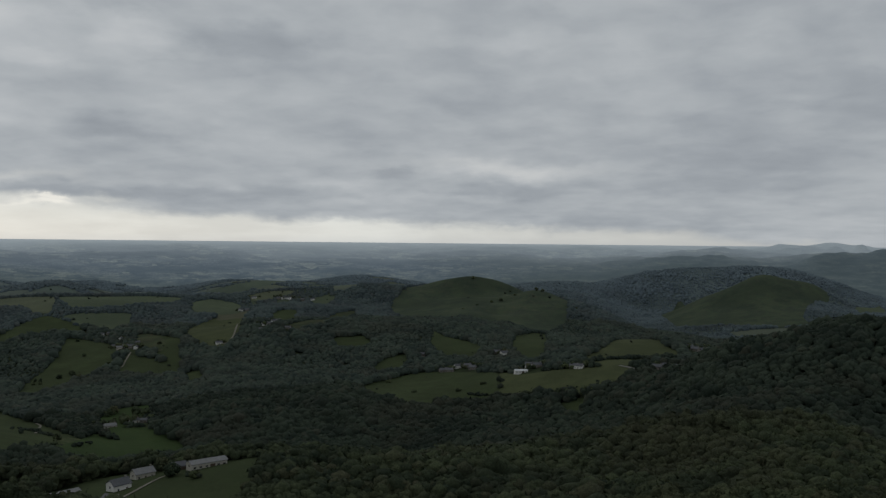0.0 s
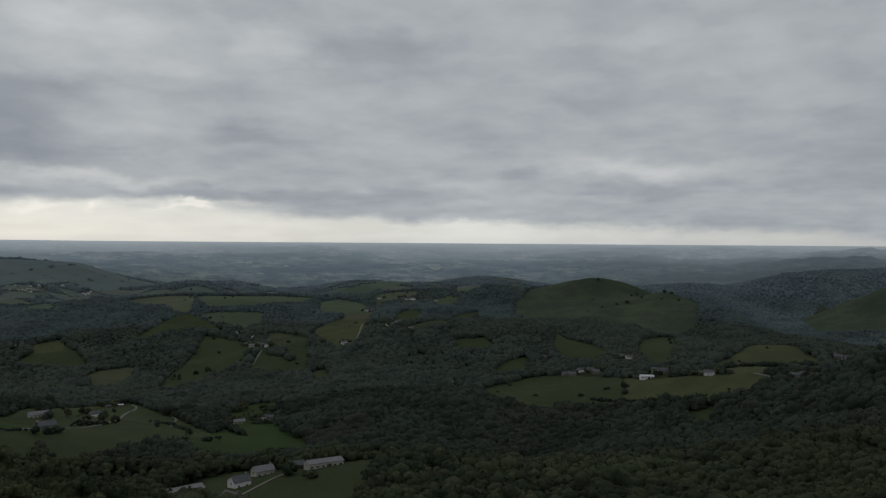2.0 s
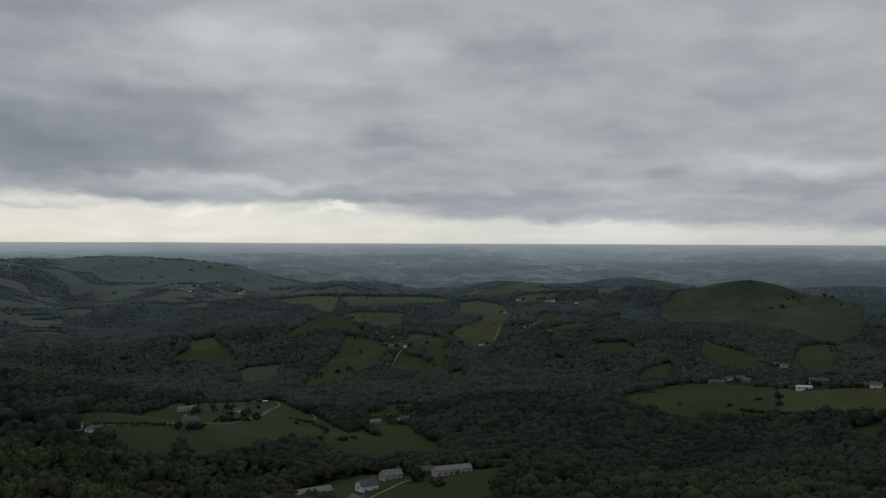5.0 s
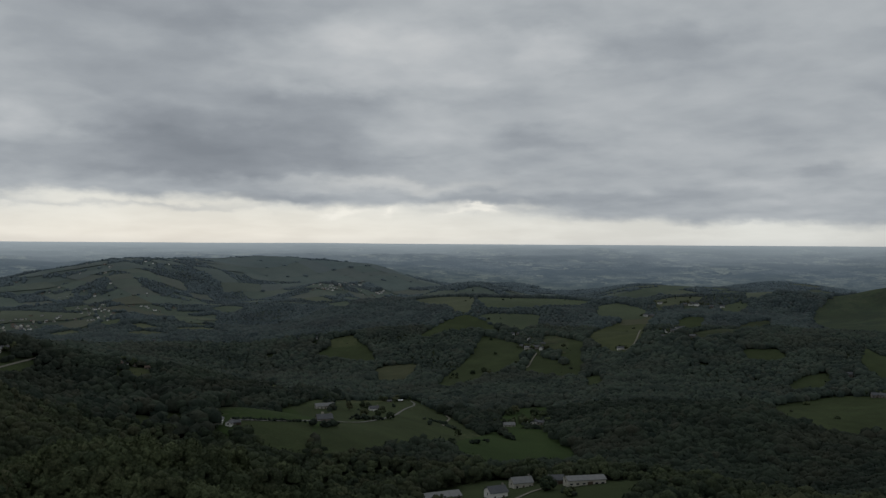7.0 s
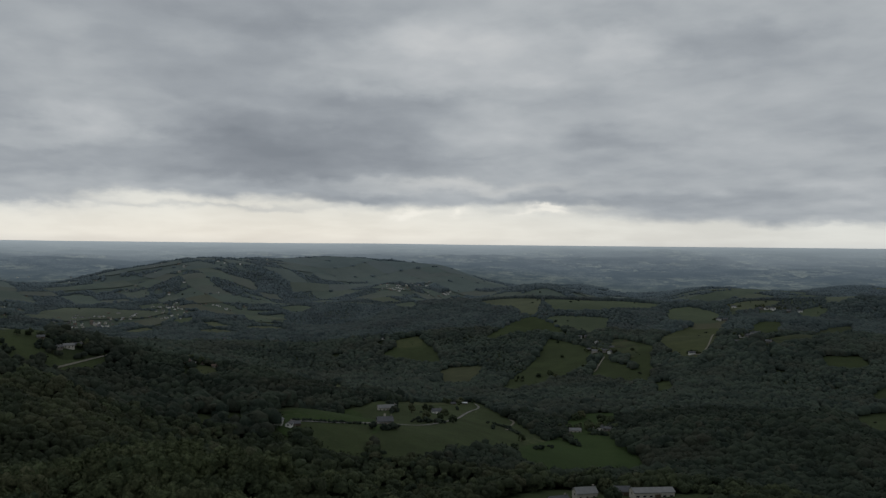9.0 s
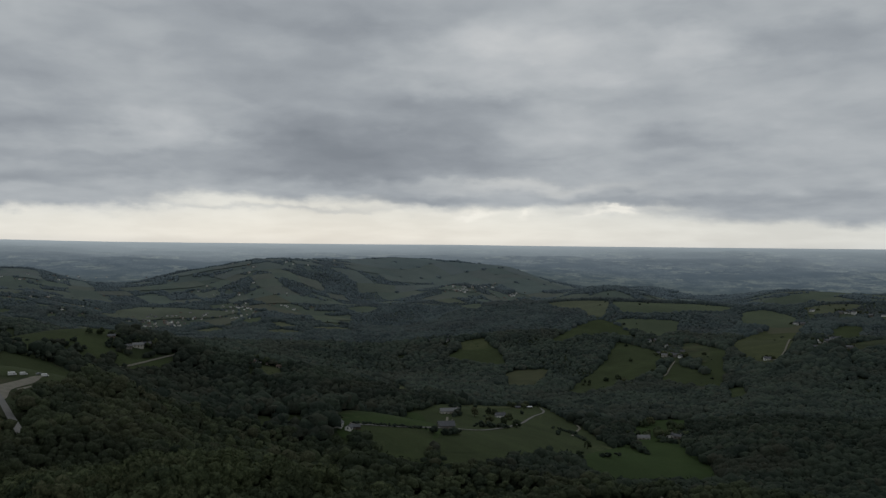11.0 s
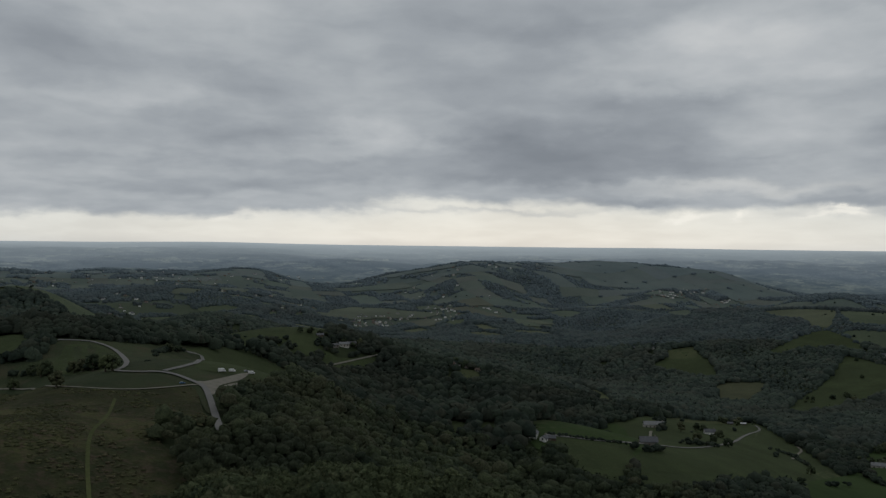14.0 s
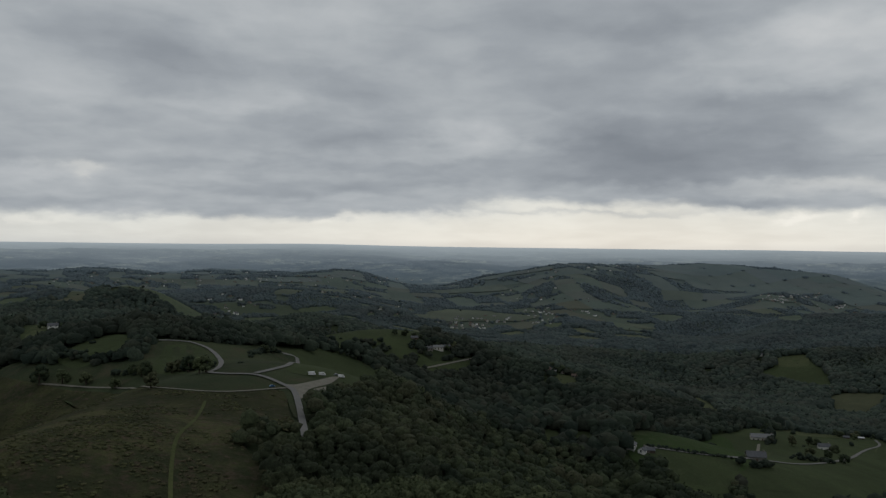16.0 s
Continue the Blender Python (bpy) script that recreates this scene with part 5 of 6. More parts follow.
house('white', -863.9, 1918.0, 10.4, 7.2, 4, 25)
house('white', -728.0, 1241.7, 10.4, 7.2, 4, 42)
house('white', -953.4, 1722.3, 10.4, 7.2, 4, 9)
house('stone', -939.5, 1724.4, 10.4, 7.2, 4, 26)
house('white', -1612.4, 2065.0, 10.4, 7.2, 4, 51)
house('white', -1619.9, 2041.7, 10.4, 7.2, 4, 34)
house('stone', -693.3, 1318.5, 10.4, 7.2, 4, 38)
house('stone', -648.1, 1336.6, 10.4, 7.2, 4, 1)
house('white', -478.9, 338.1, 6.5, 5, 3.4, 138)
house('white', -472.3, 342.1, 5.5, 4, 2.6, 124)
house('shed', -472.1, 346.6, 5, 3.5, 2.3, 64)
far_house(-2116, 801)
far_house(-2085, 804)
far_house(-2089, 801)
far_house(-2143, 761)
far_house(-2125, 830)
far_house(-2183, 848)
far_house(-2180, 810)
far_house(-2137, 802)
far_house(-2187, 775)
far_house(-2075, 759)
far_house(-2182, 836)
far_house(-2184, 839)
far_house(-2191, 826)
far_house(-2065, 734)
far_house(-2187, 791)
far_house(-2095, 823)
far_house(-2124, 892)
far_house(-2097, 933)
far_house(-2136, 880)
far_house(-2051, 944)
far_house(-2066, 993)
far_house(-2159, 921)
far_house(-2193, 889)
far_house(-2142, 902)
far_house(-2171, 853)
far_house(-2153, 914)
far_house(-2062, 975)
far_house(-2145, 906)
far_house(-2110, 972)
far_house(-2078, 1016)
far_house(-2047, 954)
far_house(-2163, 852)
far_house(-2132, 912)
far_house(-2207, 867)
far_house(-2138, 876)
far_house(-2147, 882)
far_house(-2010, 975)
far_house(-2150, 914)
far_house(-2207, 1022)
far_house(-2236, 999)
far_house(-2185, 1035)
far_house(-2229, 990)
far_house(-2264, 1009)
far_house(-2193, 1023)
far_house(-2208, 1007)
far_house(-2234, 1036)
far_house(-2175, 1146)
far_house(-2182, 1114)
far_house(-2086, 1153)
far_house(-2188, 1130)
far_house(-2150, 1230)
far_house(-2167, 1155)
far_house(-2105, 1149)
far_house(-2149, 1152)
far_house(-2590, 1237)
far_house(-2679, 1196)
far_house(-2588, 1092)
far_house(-2280, 1218)
far_house(-2388, 1112)
far_house(-2304, 1227)
far_house(-2309, 1188)
far_house(-2402, 1119)
far_house(-2464, 1114)
far_house(-2305, 1226)
far_house(-2050, 1683)
far_house(-2055, 1725)
far_house(-2094, 1685)
far_house(-2067, 1690)
far_house(-2049, 1701)
far_house(-2043, 1716)
far_house(-2064, 1699)
far_house(-2040, 1724)
far_house(-2053, 1692)
far_house(-2046, 1744)
far_house(-2030, 1743)
far_house(-2062, 1717)
far_house(-2005, 1802)
far_house(-2082, 1975)
far_house(-2071, 1931)
far_house(-2100, 1963)
far_house(-2080, 1951)
far_house(-2088, 1942)
far_house(-2064, 1916)
far_house(-2673, -187)
far_house(-2676, -287)
far_house(-2644, -217)
far_house(-2610, -248)
far_house(-2916, -215)
far_house(-2804, -230)
far_house(-2694, -285)
far_house(-2920, -270)
far_house(-2974, -300)
far_house(-2702, -220)
far_house(-2690, -194)
far_house(-2586, -242)
far_house(-2626, -284)
far_house(-2656, -245)
far_house(-2578, -260)
far_house(-2968, -267)
far_house(-2957, 393)
far_house(-2899, 365)
far_house(-2773, 364)
far_house(-2852, 447)
far_house(-2815, 440)
far_house(-2916, 312)
far_house(-2850, 376)
far_house(-2754, 476)
far_house(-2899, 385)
far_house(-2906, 477)
far_house(-2844, 226)
far_house(-2947, 392)
far_house(-2784, 379)
far_house(-2869, 310)
far_house(-2884, 265)
far_house(-2831, 492)
far_house(-2761, 479)
far_house(-2920, 383)
far_house(-2813, 492)
far_house(-2890, 323)
far_house(-2813, 493)
far_house(-2858, 282)
far_house(-2836, 230)
far_house(-2897, 333)
far_house(-2807, 117)
far_house(-2753, -130)
far_house(-2763, -48)
far_house(-2882, 119)
far_house(-2874, -55)
far_house(-2870, 191)
far_house(-2849, 59)
far_house(-2837, 71)
far_house(-2897, 106)
far_house(-2875, 111)
far_house(-2864, 33)
far_house(-2826, -44)
far_house(-2859, 10)
far_house(-2839, 106)
far_house(-2814, -128)
far_house(-2785, 9)
far_house(-3440, 980)
far_house(-2829, 580)
far_house(-2987, 726)
far_house(-3396, 908)
far_house(-2891, 720)
far_house(-3388, 799)
far_house(-2860, 662)
far_house(-2822, 593)
far_house(-3456, 917)
far_house(-2065, 194)
far_house(-2102, 178)
far_house(-2153, 214)
far_house(-2171, 242)
far_house(-2127, 174)
far_house(-2165, 171)
far_house(-2039, 159)
far_house(-2071, 191)
far_house(-2065, 145)
far_house(-2979, 159)
far_house(-2915, 267)
far_house(-2916, 232)
far_house(-3060, -214)
far_house(-3029, 377)
far_house(-3296, 369)
far_house(-3330, 58)
far_house(-3060, 109)
far_house(-3134, -230)
far_house(-2904, -51)
far_house(-3191, 265)
far_house(-3192, 286)
far_house(-3275, 162)
far_house(-2979, -221)
far_house(-3117, -107)
far_house(-2969, 397)
far_house(-2904, -46)
far_house(-2995, 106)
far_house(-2899, -96)
far_house(-2908, 201)
far_house(-3177, 355)
far_house(-2972, -43)
far_house(-3034, -227)
far_house(-3066, -22)
far_house(-3365, 856)
far_house(-2872, 527)
far_house(-3503, 827)
far_house(-2896, 719)
far_house(-2900, 408)
far_house(-2856, 547)
far_house(-3268, 446)
far_house(-2819, 465)
far_house(-2848, 475)
far_house(-3285, 896)
far_house(-2897, 544)
far_house(-2827, 606)
far_house(-2888, 444)
far_house(-2928, 745)
far_house(-2846, 410)
far_house(-2991, 450)
far_house(-2820, 641)
far_house(-2798, 527)
far_house(-2912, 632)
far_house(-3374, 1154)
far_house(-3445, 1021)
far_house(-2444, 1035)
far_house(-2450, 1188)
far_house(-3340, 1202)
far_house(-2541, 1025)
far_house(-2756, 1030)
far_house(-2594, 777)
far_house(-2887, 846)
far_house(-2447, 1057)
far_house(-2544, 1046)
far_house(-3289, 998)
far_house(-2630, 834)
far_house(-2838, 973)
far_house(-2110, 842)
far_house(-2156, 855)
far_house(-2121, 773)
far_house(-2193, 795)
far_house(-2216, 791)
far_house(-2053, 736)
far_house(-2138, 846)
far_house(-2188, 797)
far_house(-2174, 733)
far_house(-2110, 810)
far_house(-2095, 747)
far_house(-2134, 819)
far_house(-2129, 802)
far_house(-2114, 754)
far_house(-2147, 751)
far_house(-2135, 817)
far_house(-2050, 722)
far_house(-2152, 805)
far_house(-2083, 695)
far_house(-2104, 735)
far_house(-2100, 763)
far_house(-2121, 795)
far_house(-2171, 998)
far_house(-2115, 1013)
far_house(-2133, 983)
far_house(-2137, 1037)
far_house(-2089, 1027)
far_house(-2183, 1021)
far_house(-2145, 969)
far_house(-2172, 1059)
far_house(-2145, 1021)
far_house(-2249, 1072)
far_house(-2159, 1038)
far_house(-2205, 1047)
far_house(-2436, 587)
far_house(-2458, 594)
far_house(-2394, 445)
far_house(-2393, 537)
far_house(-2303, 472)
far_house(-2650, 633)
far_house(-2552, 574)
far_house(-2401, 453)
far_house(-2286, 189)
far_house(-2352, 171)
far_house(-2232, 211)
far_house(-2193, 232)
far_house(-2138, 170)
far_house(-2255, 136)
far_house(-2113, 550)
far_house(-2066, 517)
far_house(-2293, 605)
far_house(-2347, 656)
far_house(-2274, 629)
far_house(-2071, 584)
far_house(-2309, 681)
far_house(-2254, 665)
far_house(-2245, 1932)
far_house(-2092, 1711)
far_house(-2160, 1727)
far_house(-2201, 1922)
far_house(-2300, 1844)
far_house(-2215, 1979)
far_house(-2234, 2003)
far_house(-2299, 1906)
far_house(-2108, 1830)
far_house(-2191, 1925)
far_house(-2082, 1772)
far_house(-2151, 1747)
far_house(-2191, 1952)
far_house(-2272, 1942)
far_house(-2281, 1900)
far_house(-2080, 1742)
far_house(-2082, 1720)
far_house(-2131, 1811)
far_house(-2178, 1745)
far_house(-2082, 1688)
far_house(-2069, 1693)
far_house(-2094, 1742)
far_house(-2082, 1663)
far_house(-2104, 1709)
far_house(-2055, 1754)
far_house(-2056, 1736)
far_house(-2085, 1737)
far_house(-2036, 1697)
far_house(-2050, 1696)
far_house(-2093, 1747)
far_house(-2049, 1721)
far_house(-2122, 1727)
far_house(-2055, 1738)
far_house(-2034, 1704)
far_house(-2032, 1702)
far_house(-2013, 1849)
far_house(-2003, 1849)
far_house(-2093, 2015)
far_house(-2043, 1828)
far_house(-2062, 2003)
far_house(-2092, 1964)
far_house(-2083, 1933)
far_house(-2034, 1860)
far_house(-2025, 1895)
far_house(-2029, 1917)
far_house(-2019, 1942)
far_house(-2102, 1983)
far_house(-2626, 1270)
far_house(-2644, 1285)
far_house(-2702, 1285)
far_house(-2654, 1280)
far_house(-2815, 1277)
far_house(-2626, 1269)
far_house(-2762, 1227)
far_house(-2770, 1274)
far_house(-2600, 1402)
far_house(-2766, 1660)
far_house(-2745, 1570)
far_house(-2704, 1577)
far_house(-2622, 1578)
far_house(-2587, 1452)
far_house(-2660, 1438)
far_house(-2747, 1567)
far_house(-2631, 1392)
far_house(-2720, 1555)
vehicle('camper', -493.6, 152.7, 90)
vehicle('van', -498.0, 158.9, 76)
vehicle('car', -506.6, 168.1, 92)
vehicle('van', -502.8, 170.3, 68)
vehicle('car_blue', -457.5, 128.2, 104)
lone_tree(-511.5, 2166.6, 9, 4.08)
lone_tree(-353.6, 2146.4, 6, 5.44)
lone_tree(-451.2, 2905.8, 6, 5.44)
lone_tree(-203.9, 1860.6, 7, 4.76)
lone_tree(-602.9, 27.6, 9, 4.08)
lone_tree(-576.7, 46.7, 7, 3.4)
lone_tree(-454.7, 72.1, 9, 3.4)
lone_tree(-627.0, -2.7, 14, 6.12)
lone_tree(-617.1, 12.2, 10, 4.76)
lone_tree(-584.1, 61.0, 9, 3.4)
lone_tree(-695.2, 144.4, 7, 4.08)
lone_tree(-708.0, 152.0, 6, 3.4)
lone_tree(-556.8, 84.0, 9, 4.08)
lone_tree(-537.4, 88.7, 11, 4.08)
lone_tree(-497.3, 94.2, 10, 4.08)
lone_tree(-498.4, 97.6, 10, 4.08)
lone_tree(-563.8, 79.2, 8, 4.08)
lone_tree(-916.7, 300.1, 7, 3.4)
lone_tree(-919.0, 311.4, 4, 3.4)
lone_tree(-585.3, 63.2, 9, 4.76)
lone_tree(-594.0, 55.7, 8, 4.08)
lone_tree(-628.5, 592.3, 9, 3.4)
lone_tree(-612.3, 561.8, 10, 3.74)
lone_tree(-562.6, 552.9, 9, 3.4)
lone_tree(-558.9, 566.2, 8, 4.08)
lone_tree(-558.8, 534.0, 9, 4.08)
lone_tree(-674.4, 584.3, 8, 3.4)
lone_tree(-85.7, 878.5, 13, 4.76)
lone_tree(-77.2, 874.4, 14, 4.76)
lone_tree(-100.0, 882.7, 11, 5.44)
lone_tree(-106.1, 887.1, 10, 4.76)
lone_tree(-114.5, 886.8, 12, 5.44)
lone_tree(-221.0, 435.5, 9, 2.72)
lone_tree(-304.8, 441.6, 14, 6.12)
lone_tree(-366.0, 517.4, 10, 5.44)
lone_tree(-286.3, 425.6, 9, 4.76)
lone_tree(-245.4, 393.8, 5, 2.72)
lone_tree(-264.5, 403.0, 8, 4.6)
lone_tree(-250.2, 404.1, 3, 2.0)
lone_tree(-503.1, 595.9, 8, 3.4)
lone_tree(-451.8, 532.0, 7, 3.4)
lone_tree(-215.7, 970.0, 3, 4.08)
lone_tree(-241.4, 951.9, 4, 3.4)
lone_tree(-298.6, 959.8, 3, 3.4)
lone_tree(-354.2, 1026.9, 4, 3.4)
lone_tree(-152.8, 908.3, 3, 6.12)
lone_tree(-143.4, 905.6, 3, 5.44)
lone_tree(-602.3, 803.9, 10, 5.44)
lone_tree(-601.3, 792.3, 9, 4.76)
lone_tree(-565.2, 792.1, 11, 6.12)
lone_tree(-549.2, 786.2, 10, 6.12)
lone_tree(-848.1, 1071.8, 8, 4.76)
lone_tree(-871.4, 1078.8, 10, 5.44)
lone_tree(-898.2, 1096.1, 10, 5.44)
lone_tree(-908.7, 1079.9, 8, 4.76)
lone_tree(-930.9, 1056.0, 7, 2.72)
lone_tree(-924.4, 1058.6, 7, 2.72)
lone_tree(-1056.4, 1303.4, 7, 3.4)
lone_tree(-1031.2, 1321.0, 7, 4.08)
lone_tree(-961.9, 1203.4, 7, 3.4)
lone_tree(-875.5, 1153.9, 7, 3.4)
lone_tree(-857.2, 1264.8, 6, 4.08)
lone_tree(-919.3, 1038.9, 5, 2.72)
lone_tree(-911.0, 1043.2, 5, 2.72)
lone_tree(-1029.1, 1366.1, 8, 4.08)
lone_tree(-948.0, 1304.3, 8, 4.08)
lone_tree(-1085.5, 1205.5, 7, 3.4)
hedge(4.25, 2.8, [(-226.7, 933.2), (-183.6, 910.5), (-152.8, 908.3)])
hedge(7.65, 4.2, [(-131.1, 883.0), (-108.7, 885.2), (-75.0, 880.3)])
hedge(5.95, 2.8, [(-544.6, 504.4), (-545.8, 524.5), (-548.3, 546.7)])
hedge(5.1, 2.8, [(-457.6, 397.9), (-457.6, 410.2), (-466.4, 427.5)])
hedge(6.8, 3.5, [(-674.4, 584.3), (-641.9, 566.6), (-612.8, 538.2)])
hedge(2.55, 1.4, [(-480.7, 348.3), (-468.7, 371.1), (-466.3, 397.3)])
hedge(6.8, 4.2, [(-580.9, 723.8), (-548.2, 703.1), (-518.2, 679.8), (-489.7, 661.4)])
hedge(4.25, 2.1, [(-609.0, 659.7), (-599.7, 673.7), (-546.4, 641.3)])
hedge(4.25, 2.8, [(-603.9, 42.0), (-595.2, 55.6), (-591.1, 63.9)])
hedge(5.95, 3.5, [(-575.1, 75.8), (-556.9, 88.7), (-530.4, 97.7), (-536.9, 102.4)])
hedge(7.65, 4.2, [(-691.7, -20.0), (-657.3, 6.1), (-639.3, 28.7), (-627.1, 46.8)])
hedge(3.4, 2.8, [(-720.6, 157.6), (-697.8, 142.5), (-661.2, 131.5)])
hedge(7.65, 4.2, [(-822.2, 217.5), (-817.7, 230.1), (-821.2, 247.0), (-825.9, 270.1)])
hedge(7.65, 4.2, [(-872.6, 245.7), (-871.7, 268.7), (-857.4, 283.1)])
hedge(5.1, 2.8, [(-901.0, 318.0), (-883.2, 307.2), (-884.5, 319.9)])
hedge(5.95, 3.5, [(-893.0, 322.1), (-900.4, 333.6)])
hedge(6.8, 3.5, [(-914.0, 356.8), (-900.0, 365.4), (-884.6, 357.3)])
hedge(7.65, 4.2, [(-691.1, 112.9), (-746.3, 146.4), (-840.8, 196.3), (-863.4, 224.3)])
hedge(6.8, 3.5, [(-357.6, 447.8), (-376.3, 514.4), (-382.3, 573.6), (-380.2, 594.8)])
hedge(2.55, 2.1, [(-251.7, 400.8), (-241.8, 393.7)])
hedge(5.5, 6.0, [(-112.0, 994.0), (-103.0, 1002.0), (-63.0, 1036.0), (-22.0, 1105.0), (9.0, 1150.0)])
hedge(3.4, 2.1, [(-230.7, 454.0), (-335.7, 629.4), (-347.4, 631.0)])

# ---------- patchwork of fields beyond the near hills ----------
OWN = list(FIELDS)


def bearing(x, y):
    return math.degrees(math.atan2(-x, y))


CELL_X, CELL_Y = 84.0, 66.0
for i in range(-42, 15):
    for j in range(-9, 54):
        corners = []
        for u, v in ((0, 0), (0.5, 0), (1, 0), (1, 0.5), (1, 1), (0.5, 1), (0, 1), (0, 0.5)):
            x, y = (i + u) * CELL_X, (j + v) * CELL_Y
            x, y = x + 60 * (float(drift(x, y, 200, 21)) - 0.5) * 2 + 0.3 * y, y + 50 * (float(drift(x, y, 180, 22)) - 0.5) * 2
            corners.append((round(x, 1), round(y, 1)))
        mx, my = sum(p[0] for p in corners) / 8, sum(p[1] for p in corners) / 8
        r, a = math.hypot(mx, my), bearing(mx, my)
        if not (r < 3330 and 14 < a < 106 and (r > 2450 or (r > 1750 and a > 57.5))):
            continue
        if any(inside(np.array([q[0] for q in corners]), np.array([q[1] for q in corners]), f[0]).any() for f in OWN):
            continue
        share = 0.62 if 42 < a < 58 and r > 2900 else 0.44 if a < 56 else 0.50 if a < 77 and r > 2250 else 0.50 if r > 2650 else 0.38
        if float(drift(mx, my, 420, 31)) * 0.35 + random.random() * 0.65 > share:
            continue
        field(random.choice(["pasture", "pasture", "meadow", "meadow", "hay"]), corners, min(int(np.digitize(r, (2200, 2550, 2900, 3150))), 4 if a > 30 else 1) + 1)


bushes(560)
spots = []
for x, y, size in GARDENS:
    away = math.atan2(y, x)
    for _ in range(4):
        turn, reach = away + random.uniform(-1.8, 1.8), size + random.uniform(2.5, 10.0)
        spots.append((x + reach * math.cos(turn), y + reach * math.sin(turn)))
x, y = np.array(spots).T
V, Fc, t = crowns(x, y, ground(x, y) - 0.5, 4.5 + 4.0 * rng.random(len(x)), 2.2 + 1.6 * rng.random(len(x)), 6, BALL1, 0.9, 8)
tagged(mesh_object("garden_trees", V, Fc, LEAF, tint=t), "dark leafy garden trees beside the farmhouses", "trees", kind="stuff")


# ---------- woods ----------
def wood(name, x, y, height, radius, clumps, shape, mat, label, squash=0.85, tufts=0):
    z = ground(x, y) - 1.0
    V, Fc, t = crowns(x, y, z, height, radius, clumps, shape, squash, tufts)
    tagged(mesh_object(name, V, Fc, mat, tint=t), label, "woodland", kind="stuff")


def sized(n, lo, hi):
    return lo + (hi - lo) * rng.random(n)


def single_trees(x, y):
    """The trees of the nearest wood edge, each a thing with trunk and crown."""
    kinds = []
    for k in range(7):
        top = tagged(new("tree"), "tall leafy broadleaf tree at the edge of the wood", "tree", "trees of the near wood")
        one = np.zeros(1)
        V, Fc, t = crowns(one, one, one, np.array([11.0]), np.array([4.9]), 34, DOME, 0.9, 34)
        mesh_object("crown", V, Fc, LEAF, parent=top, tint=t)
        bm = bmesh.new()
        bmesh.ops.create_cone(bm, cap_ends=False, segments=8, radius1=0.34, radius2=0.12, depth=8.0, matrix=Matrix.Translation((0, 0, 3.6)))
        part("trunk", bm, BARK, top)
        for turn in (0.4, 2.3, 4.4):
            bm = bmesh.new()
            bmesh.ops.create_cone(bm, cap_ends=False, segments=6, radius1=0.13, radius2=0.05, depth=3.4, matrix=Matrix.Translation((1.0 * math.cos(turn), 1.0 * math.sin(turn), 6.0)) @ Matrix.Rotation(turn, 4, "Z") @ Matrix.Rotation(radians(40), 4, "Y"))
            part("limb", bm, BARK, top)
        kinds.append(top)
    for i, (px, py) in enumerate(zip(x, y)):
        s = random.uniform(0.75, 1.2)
        m = pose(px, py, float(ground(px, py)) - 0.6, 0, 0, random.uniform(0, 360))
        if i < len(kinds):
            kinds[i].matrix_world = m
            ob = kinds[i]
        else:
            ob = copy_thing(kinds[i % len(kinds)], m)
        ob.scale = (s, s, s * random.uniform(0.85, 1.2))


# least distance, by bearing, from which the woods can be seen
SEEN_FROM, SEEN_AT = (-20, 2, 8, 32, 38, 42, 62, 72, 84), (285, 287, 325, 342, 240, 208, 205, 258, 270)

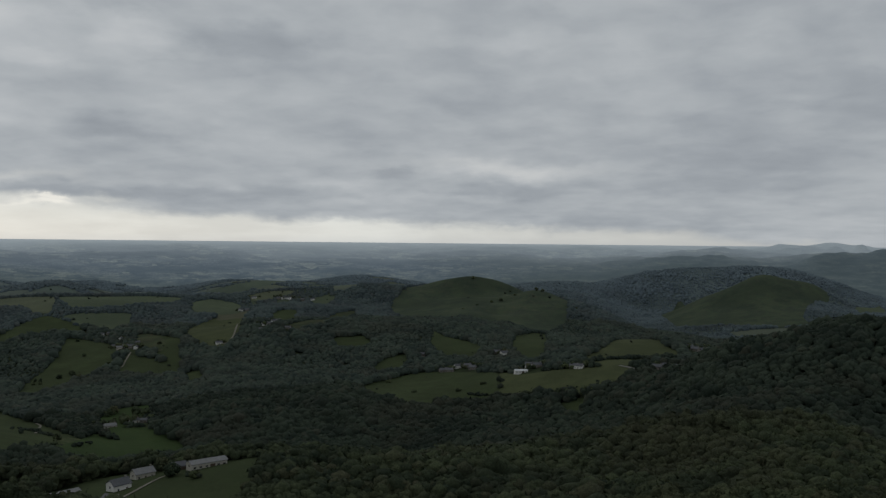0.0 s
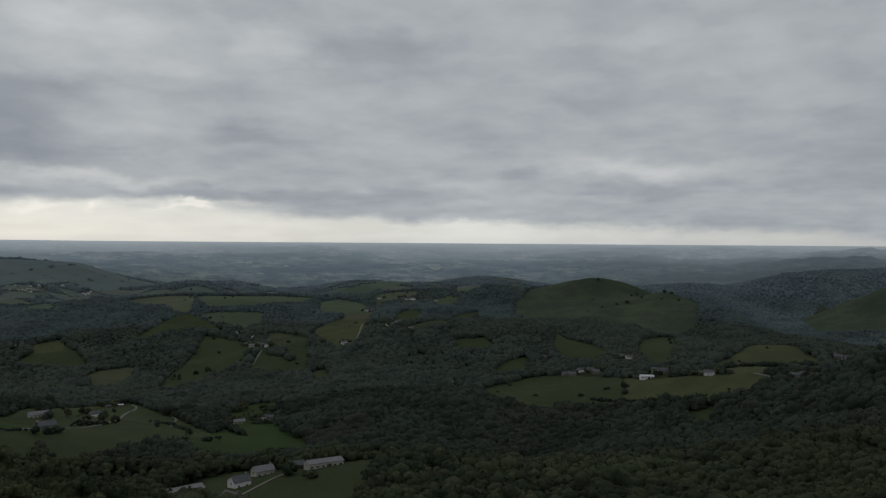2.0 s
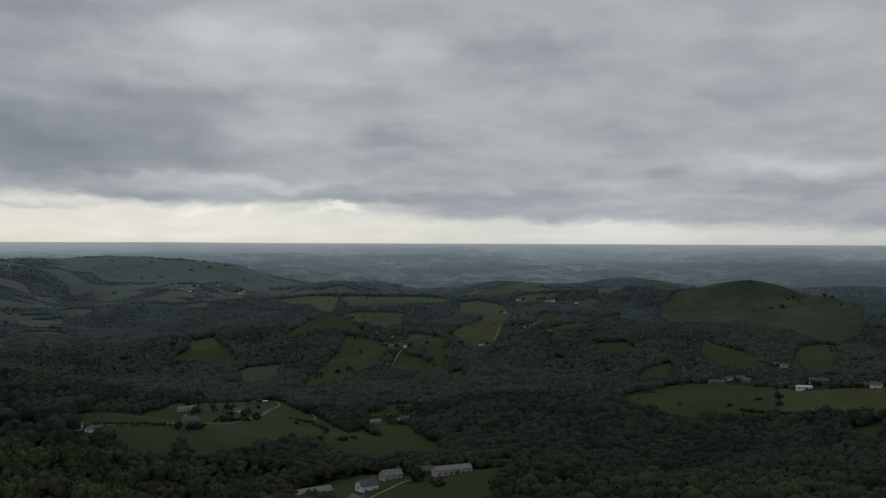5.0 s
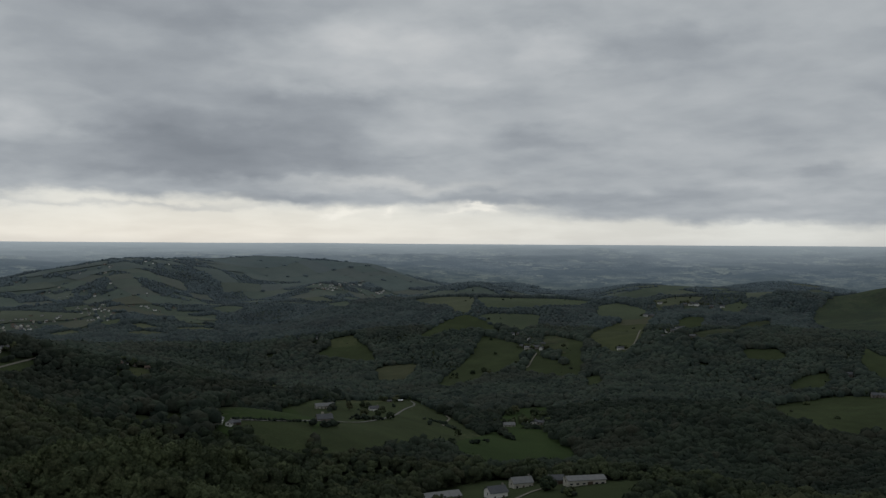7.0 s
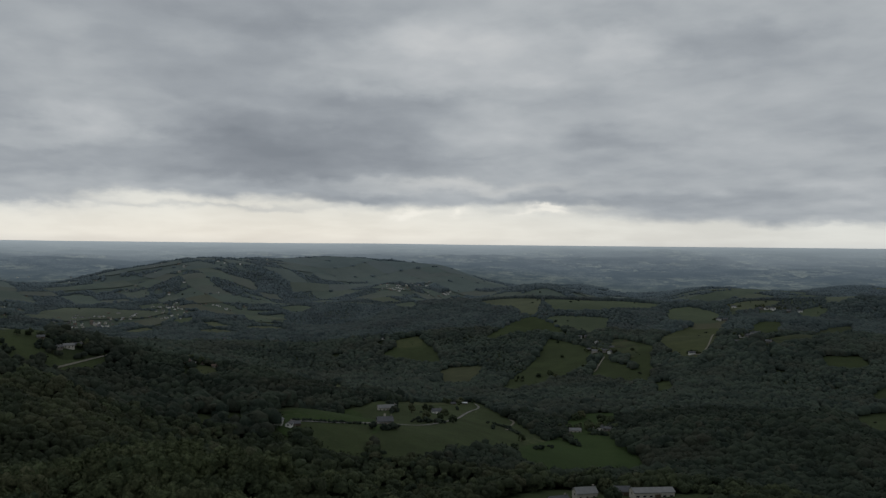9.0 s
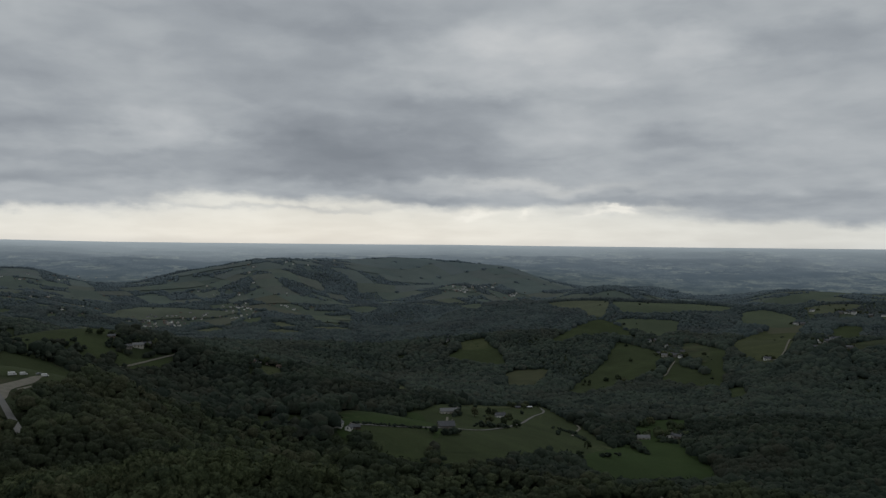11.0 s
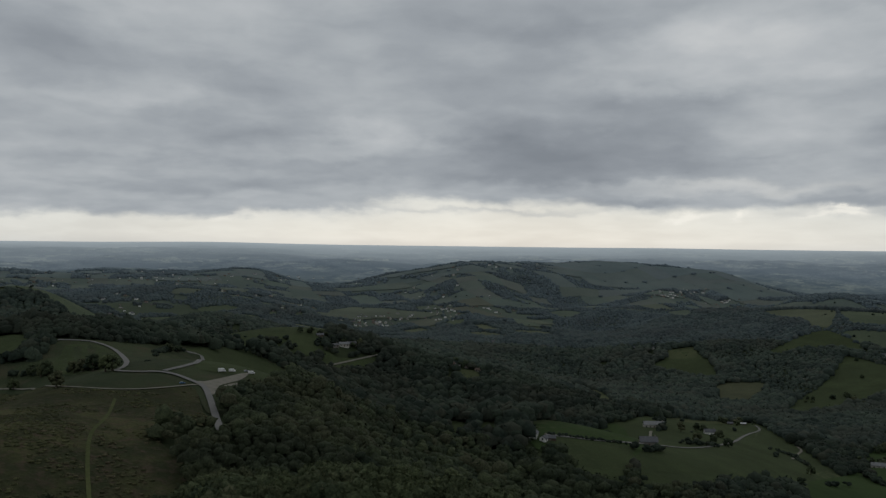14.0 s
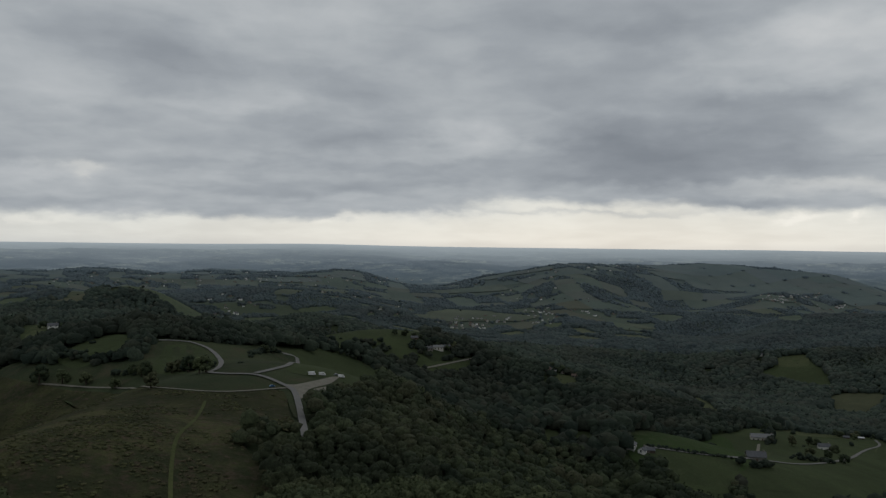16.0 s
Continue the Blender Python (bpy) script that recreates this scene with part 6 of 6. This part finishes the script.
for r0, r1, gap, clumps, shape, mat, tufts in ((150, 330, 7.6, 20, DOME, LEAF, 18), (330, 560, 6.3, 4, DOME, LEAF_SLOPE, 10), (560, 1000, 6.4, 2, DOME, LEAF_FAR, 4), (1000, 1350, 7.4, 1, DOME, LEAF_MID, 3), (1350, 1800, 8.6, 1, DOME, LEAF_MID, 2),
                                               (1800, 2200, 8.4, 1, DOME, LEAF_HAZED[0], 0), (2200, 2550, 9.0, 1, DOME, LEAF_HAZED[1], 0), (2550, 2900, 9.6, 1, DOME, LEAF_HAZED[2], 0), (2900, 3150, 10.2, 1, DOME, LEAF_HAZED[3], 0), (3150, 3395, 10.8, 1, DOME, LEAF_HAZED[4], 0)):
    x, y = stand(r0, r1, gap, -17.0, 105.0)
    keep = ~open_land(x, y)
    a = np.degrees(np.arctan2(-x, y))
    country = ((np.hypot(x, y) > 2450) & (a > 12)) | ((np.hypot(x, y) > 1750) & (a > 57.5))
    keep &= ~country | (drift(x, y, 240, 11) * 0.6 + drift(x, y, 45, 5) * 0.4 > 0.33)
    # the slope under the viewpoint is never in sight
    keep &= np.hypot(x, y) > np.interp(a, SEEN_FROM, SEEN_AT) - 25
    # old gaps in the canopy
    keep &= drift(x, y, 38, 13) * 0.7 + drift(x, y, 13, 14) * 0.3 > 0.17
    x, y = x[keep], y[keep]
    if r0 == 150:
        side = np.degrees(np.arctan2(-x, y))
        order = np.argsort(np.where((side > 33) & (side < 86), np.hypot(x, y), 9e9))[:260]
        near = np.zeros(len(x), bool)
        near[order] = True
        single_trees(x[near], y[near])
        x, y = x[~near], y[~near]
    n = len(x)
    big = 0.22 + 0.7 * drift(x, y, 110, 15) + 0.5 * drift(x, y, 45, 3) + 0.4 * drift(x, y, 17, 4)
    tall = sized(n, 7, 12.5) if r1 < 600 else sized(n, 5.5, 9.5) if r1 < 2000 else sized(n, 3.5, 6.5)
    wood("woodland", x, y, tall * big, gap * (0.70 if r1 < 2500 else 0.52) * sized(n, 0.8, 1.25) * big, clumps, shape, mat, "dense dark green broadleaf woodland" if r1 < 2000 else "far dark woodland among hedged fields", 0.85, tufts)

# ---------- tufts of bracken and rush on the heath ----------
x, y = stand(120, 600, 2.5, 40.0, 104.0)
keep = np.zeros(len(x), bool)
for poly, mat_name in [(f[0], k) for f, k in zip(FIELDS, KIND_OF)]:
    if mat_name == "heath":
        keep |= inside(x, y, poly)
for line, d in WAYS:
    for p in line:
        keep &= (x - p[0]) ** 2 + (y - p[1]) ** 2 > 4.5
keep &= drift(x, y, 22, 8) * 0.6 + drift(x, y, 7, 9) * 0.4 > 0.5
x, y = x[keep], y[keep]
n = len(x)
V, Fc, t = crowns(x, y, ground(x, y) + 0.6, sized(n, 0.2, 0.65), sized(n, 0.35, 1.2), 1, DOME, 0.32, 6)
tagged(mesh_object("heath_tufts", V, Fc, BRACKEN, tint=t), "low brown-green tufts of bracken and rush", "bracken", kind="stuff")
